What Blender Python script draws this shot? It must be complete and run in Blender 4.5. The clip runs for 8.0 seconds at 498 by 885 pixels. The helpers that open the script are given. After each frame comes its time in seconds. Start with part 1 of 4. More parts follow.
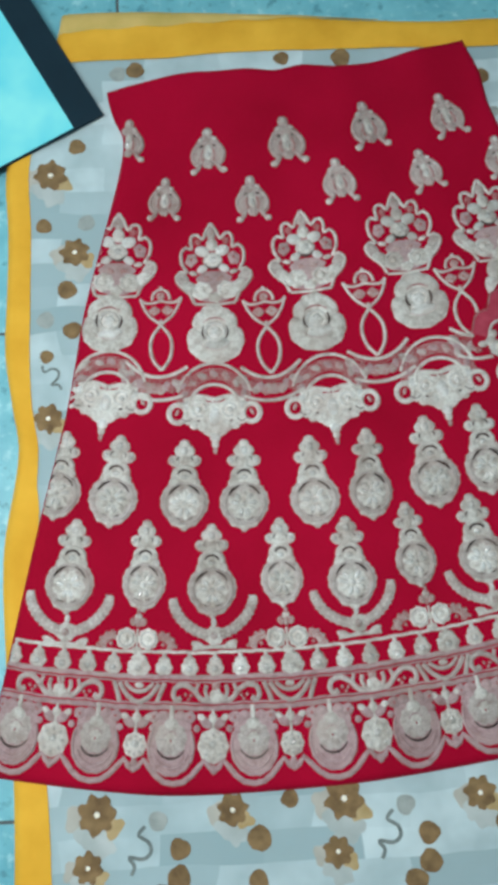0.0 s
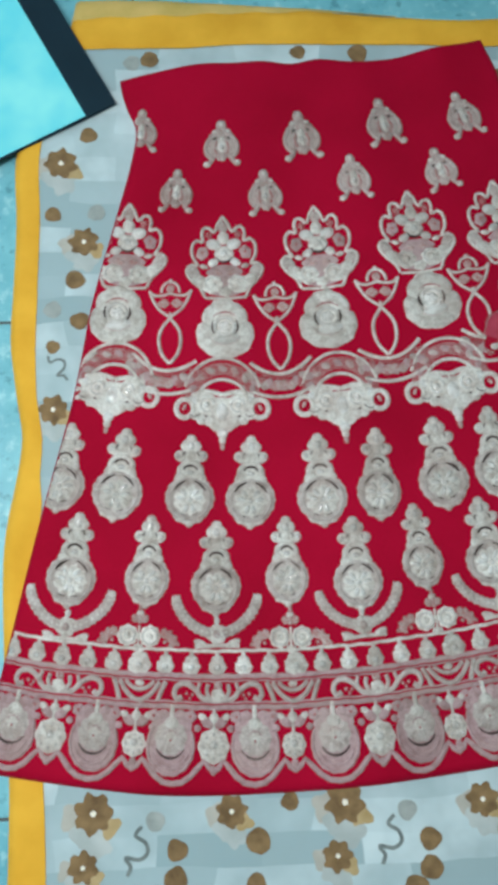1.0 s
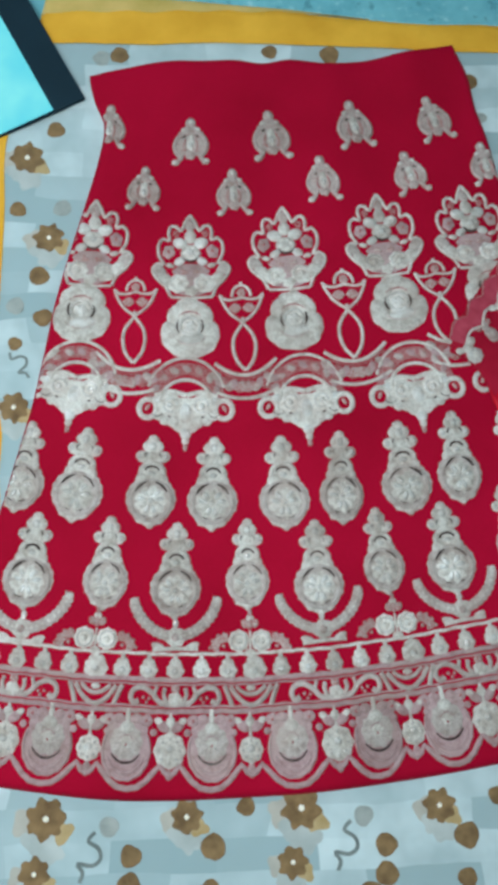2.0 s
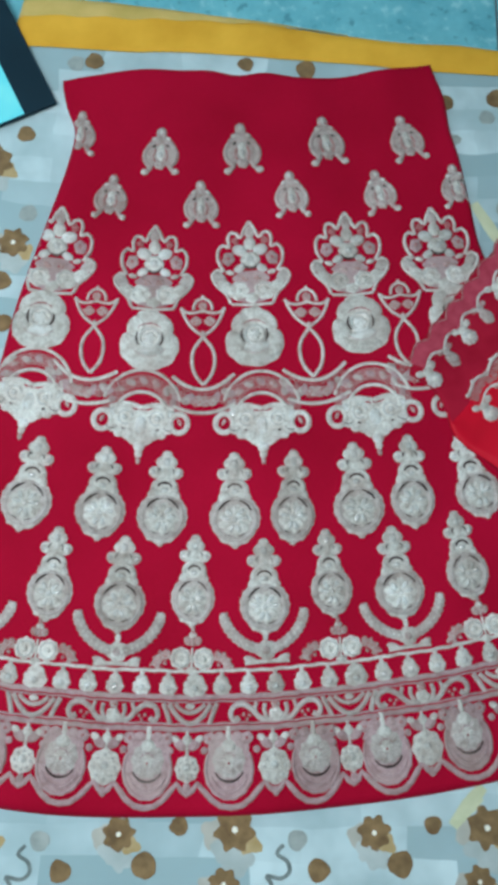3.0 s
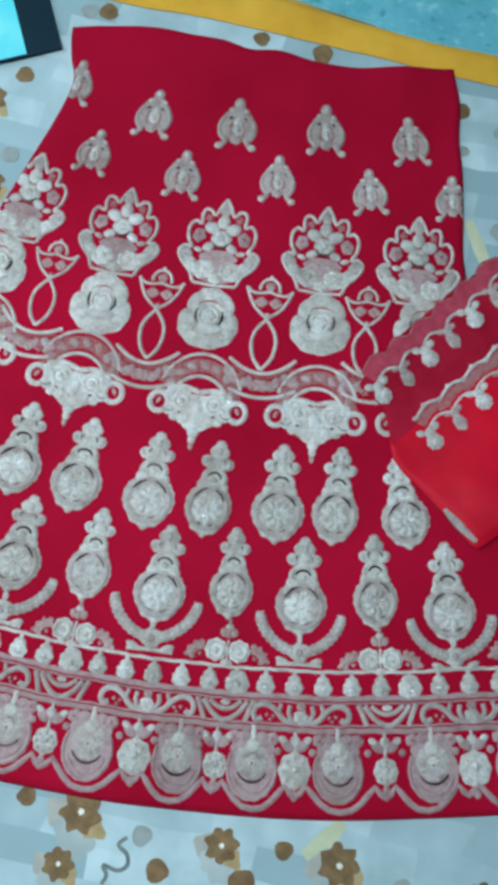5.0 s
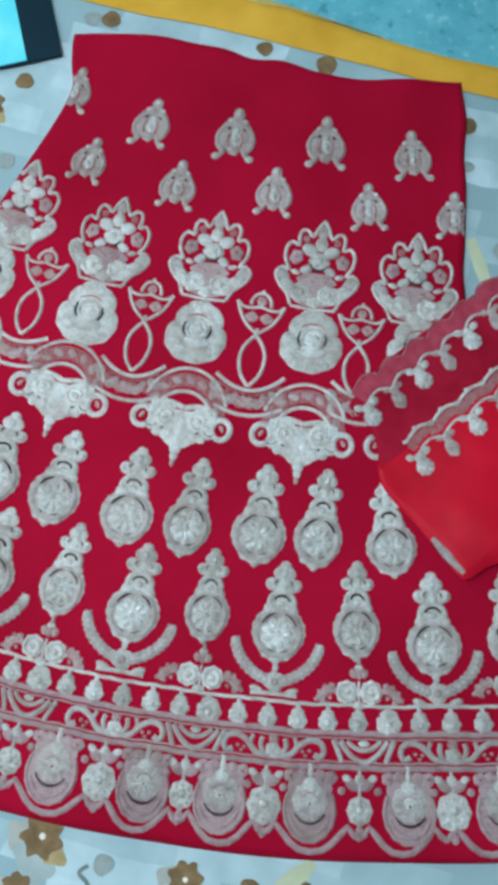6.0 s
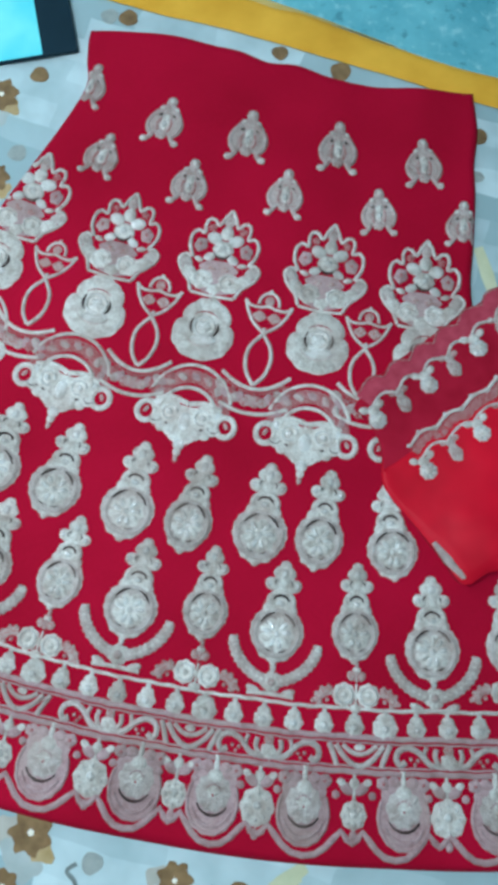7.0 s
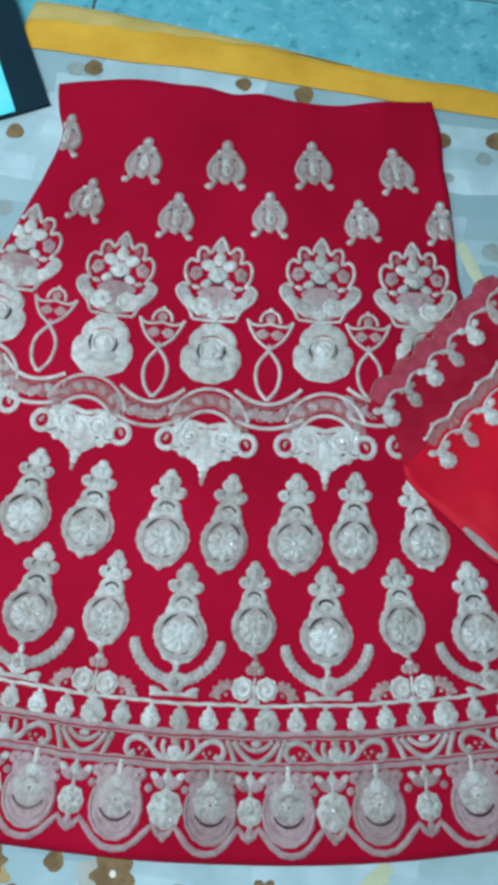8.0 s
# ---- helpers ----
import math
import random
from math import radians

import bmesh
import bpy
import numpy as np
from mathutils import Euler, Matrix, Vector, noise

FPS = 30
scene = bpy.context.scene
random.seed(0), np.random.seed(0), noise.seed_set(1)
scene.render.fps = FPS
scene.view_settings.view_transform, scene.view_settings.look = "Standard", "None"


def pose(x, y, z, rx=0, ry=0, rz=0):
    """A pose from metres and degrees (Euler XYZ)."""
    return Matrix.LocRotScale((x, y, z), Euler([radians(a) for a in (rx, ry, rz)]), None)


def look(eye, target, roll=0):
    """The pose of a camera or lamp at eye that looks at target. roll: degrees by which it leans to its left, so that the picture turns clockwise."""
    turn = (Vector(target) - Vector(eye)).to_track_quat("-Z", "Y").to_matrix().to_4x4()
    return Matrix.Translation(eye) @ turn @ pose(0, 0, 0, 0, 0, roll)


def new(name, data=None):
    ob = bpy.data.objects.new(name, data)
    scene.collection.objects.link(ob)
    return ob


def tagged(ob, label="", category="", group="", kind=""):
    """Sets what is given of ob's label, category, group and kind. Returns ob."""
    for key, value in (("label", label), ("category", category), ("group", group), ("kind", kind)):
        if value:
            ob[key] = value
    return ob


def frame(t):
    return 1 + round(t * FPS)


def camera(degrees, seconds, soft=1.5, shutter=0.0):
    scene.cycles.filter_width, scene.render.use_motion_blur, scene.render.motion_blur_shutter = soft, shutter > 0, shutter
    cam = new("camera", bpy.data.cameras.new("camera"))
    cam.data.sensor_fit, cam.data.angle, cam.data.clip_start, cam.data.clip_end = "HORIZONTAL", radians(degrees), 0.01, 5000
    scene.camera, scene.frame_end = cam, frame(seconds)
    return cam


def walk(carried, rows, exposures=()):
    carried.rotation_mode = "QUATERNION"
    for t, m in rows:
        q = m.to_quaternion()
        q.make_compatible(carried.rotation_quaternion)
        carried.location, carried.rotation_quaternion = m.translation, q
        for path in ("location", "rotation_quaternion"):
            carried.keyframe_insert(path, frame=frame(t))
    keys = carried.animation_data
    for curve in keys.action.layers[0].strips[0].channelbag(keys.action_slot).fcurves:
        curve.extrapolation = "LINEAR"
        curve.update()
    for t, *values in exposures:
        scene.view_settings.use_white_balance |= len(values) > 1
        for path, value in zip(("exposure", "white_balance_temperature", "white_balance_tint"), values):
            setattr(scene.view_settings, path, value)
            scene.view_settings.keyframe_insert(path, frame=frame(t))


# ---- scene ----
cam = camera(38.5, 8.0, soft=5.0)
# seconds, eye and target (m), roll (degrees)
PATH = [
    (0, (-0.0410, -0.1992, 0.8782), (-0.1104, 0.2117, -1.0780), -4.74),
    (0.5, (-0.0576, -0.1966, 0.8565), (-0.1055, 0.2160, -1.0999), -1.77),
    (1, (-0.0595, -0.2033, 0.8654), (-0.1082, 0.2114, -1.0906), -0.40),
    (1.5, (-0.0532, -0.2039, 0.8587), (-0.0585, 0.2192, -1.0961), 5.92),
    (3, (0.0169, -0.1705, 0.8575), (0.0160, 0.2542, -1.0969), 9.36),
    (3.5, (0.0469, -0.1607, 0.8534), (0.0598, 0.2732, -1.0989), 13.43),
    (4, (0.0773, -0.1609, 0.8589), (0.0609, 0.2796, -1.0919), 12.78),
    (4.5, (0.1176, -0.1482, 0.8416), (0.0940, 0.2564, -1.1169), 14.48),
    (4.7, (0.1277, -0.1419, 0.8368), (0.0721, 0.2372, -1.1261), 10.63),
    (5.8, (0.1802, -0.1052, 0.8113), (0.0305, 0.2554, -1.1503), -0.42),
    (6, (0.1830, -0.1003, 0.8079), (0.0046, 0.2678, -1.1498), -3.30),
    (6.5, (0.1971, -0.0978, 0.8030), (-0.0912, 0.2522, -1.1449), -12.74),
    (7, (0.1742, -0.1210, 0.8024), (0.0087, 0.2907, -1.1478), 2.52),
    (7.5, (0.1529, -0.1432, 0.8024), (0.0167, 0.3331, -1.1353), 0.91),
    (8, (0.1269, -0.1593, 0.8155), (0.0077, 0.3540, -1.1138), 3.39),
]
walk(cam, [(t, look(eye, target, roll)) for t, eye, target, roll in PATH],
     [(0.0, -0.28, 7000, 17), (1.5, -0.27, 6900, 16), (3.5, -0.24, 6350, 12), (5.8, -0.20, 6150, 11), (8.0, -0.14, 6050, 10)])

# ---- light ----
world = bpy.data.worlds.new("sky")
world.use_nodes = True
sky = world.node_tree.nodes.new("ShaderNodeTexSky")
sky.sky_type, sky.sun_disc, sky.sun_elevation, sky.sun_rotation = "NISHITA", False, radians(40), radians(60)
world.node_tree.links.new(sky.outputs[0], world.node_tree.nodes["Background"].inputs[0])
world.node_tree.nodes["Background"].inputs[1].default_value = 0.1
scene.world = world


def area(name, size_x, size_y, power, colour, eye, target):
    lamp = bpy.data.lights.new(name, "AREA")
    lamp.shape, lamp.size, lamp.size_y, lamp.energy, lamp.color = "RECTANGLE", size_x, size_y, power, colour
    ob = new(name, lamp)
    ob.matrix_world = look(eye, target)
    return ob


# added main light, placed for a falloff towards the top and lower right
area("added_main_glow", 1.15, 0.06, 30, (0.87, 0.97, 1.0), (-0.46, -0.20, 1.64), (-0.46, -0.20, 0.0))
# added fill from the west, to brighten the left side
area("west_fill_glow", 1.05, 1.15, 12, (0.66, 0.92, 1.0), (-1.99, 0.45, 1.5), (0.0, 0.3, 0.2))


# ---- materials ----
def material(name):
    m = bpy.data.materials.new(name)
    m.use_nodes = True
    nt = m.node_tree
    return m, nt, nt.nodes["Principled BSDF"]


def node(nt, kind, **values):
    n = nt.nodes.new(kind)
    for key, value in values.items():
        n.inputs[key.replace("_", " ")].default_value = value
    return n


def ramp(nt, source, stops):
    r = nt.nodes.new("ShaderNodeValToRGB")
    while len(r.color_ramp.elements) < len(stops):
        r.color_ramp.elements.new(0.5)
    for e, (p, c) in zip(r.color_ramp.elements, stops):
        e.position, e.color = p, (*c, 1)
    nt.links.new(source, r.inputs[0])
    return r.outputs[0]


def mixed(nt, factor, a, b, how="MIX"):
    n = nt.nodes.new("ShaderNodeMix")
    n.data_type, n.blend_type = "RGBA", how
    for socket, value in ((0, factor), (6, a), (7, b)):
        if hasattr(value, "is_output"):
            nt.links.new(value, n.inputs[socket])
        else:
            n.inputs[socket].default_value = value if socket == 0 else (*value, 1)
    return n.outputs[2]


def noise_tex(nt, scale, detail=4.0, rough=0.55, stretch=(1, 1, 1), turn=0.0):
    tc = nt.nodes.new("ShaderNodeTexCoord")
    mp = nt.nodes.new("ShaderNodeMapping")
    mp.inputs["Scale"].default_value = stretch
    mp.inputs["Rotation"].default_value = (0, 0, radians(turn))
    nt.links.new(tc.outputs["Object"], mp.inputs[0])
    n = node(nt, "ShaderNodeTexNoise", Scale=scale, Detail=detail, Roughness=rough)
    nt.links.new(mp.outputs[0], n.inputs["Vector"])
    return n.outputs["Fac"]


def bump(nt, bsdf, height, strength, distance):
    b = node(nt, "ShaderNodeBump", Strength=strength, Distance=distance)
    nt.links.new(height, b.inputs["Height"])
    nt.links.new(b.outputs[0], bsdf.inputs["Normal"])


def velvet():
    m, nt, b = material("crimson_velvet")
    big = noise_tex(nt, 5.0, 3.0)
    fine = noise_tex(nt, 900.0, 2.0)
    a = ramp(nt, big, [(0.3, (0.29, 0.003, 0.018)), (0.7, (0.46, 0.005, 0.034))])
    c = mixed(nt, 0.35, a, ramp(nt, fine, [(0.3, (0.26, 0.002, 0.015)), (0.7, (0.53, 0.006, 0.040))]))
    nt.links.new(c, b.inputs["Base Color"])
    b.inputs["Roughness"].default_value = 0.75
    b.inputs["Specular IOR Level"].default_value = 0.03
    b.inputs["Sheen Weight"].default_value = 0.04
    b.inputs["Sheen Tint"].default_value = (0.8, 0.05, 0.15, 1)
    bump(nt, b, fine, 0.25, 0.0008)
    return m


def satin():
    m, nt, b = material("scarlet_satin")
    big = noise_tex(nt, 16.0, 2.0)
    nt.links.new(ramp(nt, big, [(0.3, (0.52, 0.002, 0.018)), (0.7, (0.72, 0.004, 0.027))]), b.inputs["Base Color"])
    b.inputs["Roughness"].default_value = 0.5
    b.inputs["Specular IOR Level"].default_value = 0.15
    bump(nt, b, big, 0.25, 0.01)
    return m


def thread(name, low, high, red_share, rough, metal):
    """Couched metal thread: fine strands, tarnished patches, and red ground between open stitches."""
    m, nt, b = material(name)
    fine = noise_tex(nt, 520.0, 3.0, 0.7)
    mid = noise_tex(nt, 95.0, 3.0, 0.6)
    wide = noise_tex(nt, 22.0, 2.0)
    c = ramp(nt, fine, [(0.3, low), (0.68, high)])
    c = mixed(nt, ramp(nt, mid, [(0.45, (0, 0, 0)), (0.68, (0.6, 0.6, 0.6))]), c, tuple(v * k for v, k in zip(low, (0.72, 0.62, 0.55))))
    c = mixed(nt, ramp(nt, wide, [(0.45, (0, 0, 0)), (0.7, (0.45, 0.45, 0.45))]), c, (0.50, 0.40, 0.36))
    info = nt.nodes.new("ShaderNodeObjectInfo")
    c = mixed(nt, 1.0, c, ramp(nt, info.outputs["Random"], [(0.0, (0.82, 0.80, 0.78)), (1.0, (1.08, 1.08, 1.08))]), "MULTIPLY")
    if red_share > 0:
        stitch = noise_tex(nt, 1300.0, 1.0, 0.5)
        edge = 0.5 + (red_share - 0.5) * 0.35
        c = mixed(nt, ramp(nt, stitch, [(edge - 0.1, (1, 1, 1)), (edge + 0.1, (0, 0, 0))]), c, (0.36, 0.004, 0.022))
    nt.links.new(c, b.inputs["Base Color"])
    b.inputs["Roughness"].default_value = rough
    b.inputs["Metallic"].default_value = metal
    bump(nt, b, fine, 1.0, 0.002)
    return m


def cloth_white():
    """White cotton with pale blue-grey woven blocks in rows."""
    m, nt, b = material("white_printed_cotton")
    tc = nt.nodes.new("ShaderNodeTexCoord")
    mp = nt.nodes.new("ShaderNodeMapping")
    mp.inputs["Rotation"].default_value = (0, 0, radians(-8))
    nt.links.new(tc.outputs["Object"], mp.inputs[0])
    warp = node(nt, "ShaderNodeTexNoise", Scale=9.0, Detail=2.0)
    nt.links.new(mp.outputs[0], warp.inputs["Vector"])
    add = nt.nodes.new("ShaderNodeVectorMath")
    add.operation = "MULTIPLY_ADD"
    nt.links.new(warp.outputs["Color"], add.inputs[0])
    add.inputs[1].default_value = (0.05, 0.022, 0)
    nt.links.new(mp.outputs[0], add.inputs[2])
    bricks = node(nt, "ShaderNodeTexBrick", Scale=1.0)
    bricks.inputs["Brick Width"].default_value = 0.115
    bricks.inputs["Row Height"].default_value = 0.034
    bricks.inputs["Mortar Size"].default_value = 0.0
    bricks.inputs["Mortar Smooth"].default_value = 1.0
    bricks.inputs["Color1"].default_value = (0.62, 0.77, 0.81, 1)
    bricks.inputs["Color2"].default_value = (0.27, 0.41, 0.45, 1)
    bricks.inputs["Mortar"].default_value = (0.44, 0.54, 0.55, 1)
    nt.links.new(add.outputs[0], bricks.inputs["Vector"])
    soft = noise_tex(nt, 14.0, 3.0)
    c = mixed(nt, ramp(nt, soft, [(0.35, (0, 0, 0)), (0.7, (0.75, 0.75, 0.75))]), bricks.outputs["Color"], (0.31, 0.44, 0.47))
    weave = noise_tex(nt, 600.0, 2.0)
    nt.links.new(c, b.inputs["Base Color"])
    b.inputs["Roughness"].default_value = 0.9
    bump(nt, b, weave, 0.2, 0.0008)
    return m


def dyed(name, low, high, scale=40.0, rough=0.9):
    m, nt, b = material(name)
    n = noise_tex(nt, scale, 4.0)
    nt.links.new(ramp(nt, n, [(0.3, low), (0.7, high)]), b.inputs["Base Color"])
    b.inputs["Roughness"].default_value = rough
    bump(nt, b, noise_tex(nt, 600.0, 2.0), 0.2, 0.0008)
    return m


def terrazzo():
    m, nt, b = material("speckled_blue_grey_stone")
    cloud = noise_tex(nt, 14.0, 5.0, 0.6)
    fleck = noise_tex(nt, 48.0, 3.0, 0.6)
    c = ramp(nt, cloud, [(0.3, (0.10, 0.40, 0.50)), (0.7, (0.21, 0.60, 0.69))])
    c = mixed(nt, ramp(nt, fleck, [(0.32, (0.7, 0.7, 0.7)), (0.42, (0, 0, 0))]), c, (0.06, 0.24, 0.32))
    c = mixed(nt, ramp(nt, fleck, [(0.56, (0, 0, 0)), (0.68, (0.7, 0.7, 0.7))]), c, (0.36, 0.70, 0.76))
    nt.links.new(c, b.inputs["Base Color"])
    b.inputs["Roughness"].default_value = 0.4
    return m


def plain(name, colour, rough=0.6, spread=0.12, scale=6.0):
    m, nt, b = material(name)
    low = tuple(v * (1 - spread) for v in colour)
    high = tuple(min(1, v * (1 + spread)) for v in colour)
    nt.links.new(ramp(nt, noise_tex(nt, scale, 5.0), [(0.3, low), (0.7, high)]), b.inputs["Base Color"])
    b.inputs["Roughness"].default_value = rough
    bump(nt, b, noise_tex(nt, 120.0, 3.0), 0.1, 0.002)
    return m


def glowing(name, low, high, strength):
    m, nt, b = material(name)
    n = noise_tex(nt, 9.0, 3.0)
    c = ramp(nt, n, [(0.35, low), (0.65, high)])
    nt.links.new(c, b.inputs["Emission Color"])
    b.inputs["Emission Strength"].default_value = strength
    b.inputs["Base Color"].default_value = (0.02, 0.03, 0.03, 1)
    b.inputs["Roughness"].default_value = 0.15
    return m


VELVET, SATIN = velvet(), satin()
NET = dyed("crimson_net_over_lining", (0.30, 0.005, 0.022), (0.42, 0.012, 0.038), 22.0)
NET.node_tree.nodes["Principled BSDF"].inputs["Specular IOR Level"].default_value = 0.1
SILVER = thread("silver_zari_thread", (0.52, 0.50, 0.47), (0.96, 0.97, 0.93), 0.0, 0.4, 0.15)
SPARSE = thread("open_silver_stitching", (0.46, 0.42, 0.40), (0.72, 0.68, 0.65), 0.34, 0.6, 0.05)
BEAD = thread("bright_silver_beading", (0.76, 0.78, 0.76), (0.98, 0.98, 0.97), 0.0, 0.24, 0.3)
RUST = thread("red_ground_open_stitching", (0.46, 0.40, 0.38), (0.70, 0.64, 0.62), 0.66, 0.6, 0.05)
# near-black, for strokes and dots at the motifs' slots and gaps
DARK = thread("dark_slot_thread", (0.025, 0.014, 0.014), (0.10, 0.06, 0.055), 0.0, 0.5, 0.2)
DULL = thread("dull_antique_silver_thread", (0.38, 0.33, 0.32), (0.74, 0.69, 0.66), 0.06, 0.55, 0.1)
BLUSH = thread("blush_grey_flat_stitching", (0.39, 0.25, 0.27), (0.60, 0.45, 0.46), 0.0, 0.65, 0.0)
SHEER = dyed("sheer_rose_net", (0.33, 0.022, 0.050), (0.46, 0.055, 0.095), 70.0)
RIM = thread("worn_silver_rim_thread", (0.42, 0.37, 0.36), (0.76, 0.72, 0.69), 0.0, 0.5, 0.1)
THREADS = (SILVER, SPARSE, BEAD, RIM, DARK, RUST, DULL, BLUSH, SHEER, RIM)
COTTON = cloth_white()
YELLOW = dyed("marigold_yellow_cotton", (0.72, 0.36, 0.022), (0.88, 0.48, 0.045), 14.0)
STRAW = dyed("straw_yellow_cotton", (0.52, 0.38, 0.10), (0.70, 0.50, 0.17), 18.0)
BROWN = dyed("brown_print", (0.14, 0.085, 0.038), (0.29, 0.185, 0.085), 60.0)
OCHRE = dyed("ochre_print", (0.40, 0.29, 0.13), (0.52, 0.40, 0.22), 60.0)
GREY = dyed("grey_print", (0.25, 0.30, 0.29), (0.38, 0.43, 0.42), 60.0)
ASH = dyed("ash_print", (0.36, 0.43, 0.43), (0.50, 0.57, 0.57), 30.0)
BEIGE = dyed("beige_print", (0.40, 0.40, 0.36), (0.50, 0.50, 0.45), 40.0)
SLATE = dyed("slate_line_print", (0.13, 0.17, 0.17), (0.22, 0.27, 0.27), 80.0)
PALE = dyed("cream_print", (0.80, 0.78, 0.66), (0.88, 0.86, 0.76), 60.0)
LEMON = dyed("pale_lemon_print", (0.54, 0.58, 0.38), (0.64, 0.67, 0.47), 60.0)
STONE = terrazzo()
GROUT = plain("dark_grout", (0.10, 0.13, 0.14), 0.9)
PLASTER = plain("pale_painted_plaster", (0.62, 0.70, 0.70), 0.85)
def clear_glass():
    m, nt, b = material("clear_glass")
    b.inputs["Transmission Weight"].default_value = 1.0
    b.inputs["Roughness"].default_value = 0.02
    return m


GLASS = clear_glass()
BLACK = plain("black_blue_plastic", (0.010, 0.030, 0.046), 0.65, 0.2)
BLACK.node_tree.nodes["Principled BSDF"].inputs["Specular IOR Level"].default_value = 0.12
PANEL_FACE = glowing("glowing_cyan_face", (0.06, 0.72, 0.92), (0.20, 0.92, 1.0), 1.05)
TUBE = glowing("lit_tube", (0.9, 0.98, 1.0), (0.95, 1.0, 1.0), 4.0)


# ---- building helpers ----
def mesh_object(name, verts, faces, materials, parent=None, indices=None, smooth=True):
    me = bpy.data.meshes.new(name)
    me.from_pydata(verts, [], faces)
    for m in materials:
        me.materials.append(m)
    if indices is not None:
        me.polygons.foreach_set("material_index", indices)
    me.polygons.foreach_set("use_smooth", [smooth] * len(me.polygons))
    me.update()
    ob = new(name, me)
    ob.parent = parent
    return ob


def box(name, lo, hi, mat, parent=None, bevel=0.0):
    bm = bmesh.new()
    bmesh.ops.create_cube(bm, size=1)
    for v in bm.verts:
        v.co = [lo[k] + (v.co[k] + 0.5) * (hi[k] - lo[k]) for k in range(3)]
    if bevel:
        bmesh.ops.bevel(bm, geom=bm.edges[:], offset=bevel, segments=2, affect="EDGES", profile=0.6)
    me = bpy.data.meshes.new(name)
    bm.to_mesh(me)
    bm.free()
    me.materials.append(mat)
    ob = new(name, me)
    ob.parent = parent
    return ob


def along(points, x):
    """A smooth curve through a few (x, value) points."""
    points = sorted(points)
    xs = [p[0] for p in points]
    k = max(0, min(len(xs) - 2, sum(1 for v in xs if v <= x) - 1))
    p0, p1, p2, p3 = (points[max(0, min(len(xs) - 1, k + d))] for d in (-1, 0, 1, 2))
    t = max(0.0, min(1.0, (x - p1[0]) / (p2[0] - p1[0])))
    span = p2[0] - p1[0]
    m1 = (p2[1] - p0[1]) / max(1e-6, p2[0] - p0[0]) * span
    m2 = (p3[1] - p1[1]) / max(1e-6, p3[0] - p1[0]) * span
    return (2 * t**3 - 3 * t**2 + 1) * p1[1] + (t**3 - 2 * t**2 + t) * m1 + (-2 * t**3 + 3 * t**2) * p2[1] + (t**3 - t**2) * m2


# ---- the forms of the cloths ----
FLOOR = -0.016


def sheet_z(x, y):
    n = noise.noise(Vector((x * 7, y * 7, 0.3))) * 0.0022 + noise.noise(Vector((x * 22, y * 22, 4.1))) * 0.0008
    return -0.0045 + n


SKIRT_LEFT = ((-0.45, -0.347), (-0.309, -0.336), (-0.238, -0.331), (-0.137, -0.323), (0.0, -0.309), (0.059, -0.306), (0.144, -0.303), (0.275, -0.289), (0.352, -0.282), (0.40, -0.284), (0.433, -0.302), (0.472, -0.316), (0.6, -0.33))
SKIRT_RIGHT = ((-0.45, 0.62), (-0.24, 0.56), (0.0, 0.47), (0.15, 0.37), (0.328, 0.276), (0.39, 0.256), (0.455, 0.235), (0.495, 0.2185), (0.546, 0.204), (0.595, 0.180), (0.7, 0.14))
SKIRT_TOP = ((-0.34, 0.466), (-0.315, 0.474), (-0.29, 0.486), (-0.248, 0.500), (-0.21, 0.512), (-0.185, 0.518), (-0.128, 0.526), (-0.084, 0.5245), (-0.046, 0.5385), (0.004, 0.538), (0.05, 0.549), (0.103, 0.569), (0.14, 0.582), (0.18, 0.595))


def hem_y(x):
    return -0.411 + 0.1505 * x + 0.298 * x * x


def hem_point(x, off):
    """A place at a distance above the hem, and the hem's direction there (degrees)."""
    slope = 0.1505 + 0.596 * x
    n = math.hypot(1, slope)
    return x - slope / n * off, hem_y(x) + off / n, math.degrees(math.atan(slope))


def skirt_z(x, y):
    n = noise.noise(Vector((x * 4.5 + 3, y * 3.0, 1.7))) * 0.0035 + noise.noise(Vector((x * 15, y * 9, 7.7))) * 0.0012
    fan = math.sin(x * 34 / (1.15 - y) + 0.8) * 0.0016
    return 0.0065 + n + fan


def skirt_place(x, y, z):
    """Lays a point of the embroidery on the skirt; what would pass its sides folds under."""
    left, right = along(SKIRT_LEFT, y) + 0.0015, along(SKIRT_RIGHT, y) - 0.0015
    over = max(left - x, x - right, 0.0)
    x = min(max(x, left), right)
    edge = min(x - left, right - x)
    fall = max(0.0, 1 - edge / 0.008) ** 2 * 0.007
    return x, y, skirt_z(x, y) + 0.0004 + (1.5 * z if over == 0 else 0.0) - fall - min(over, 0.004)


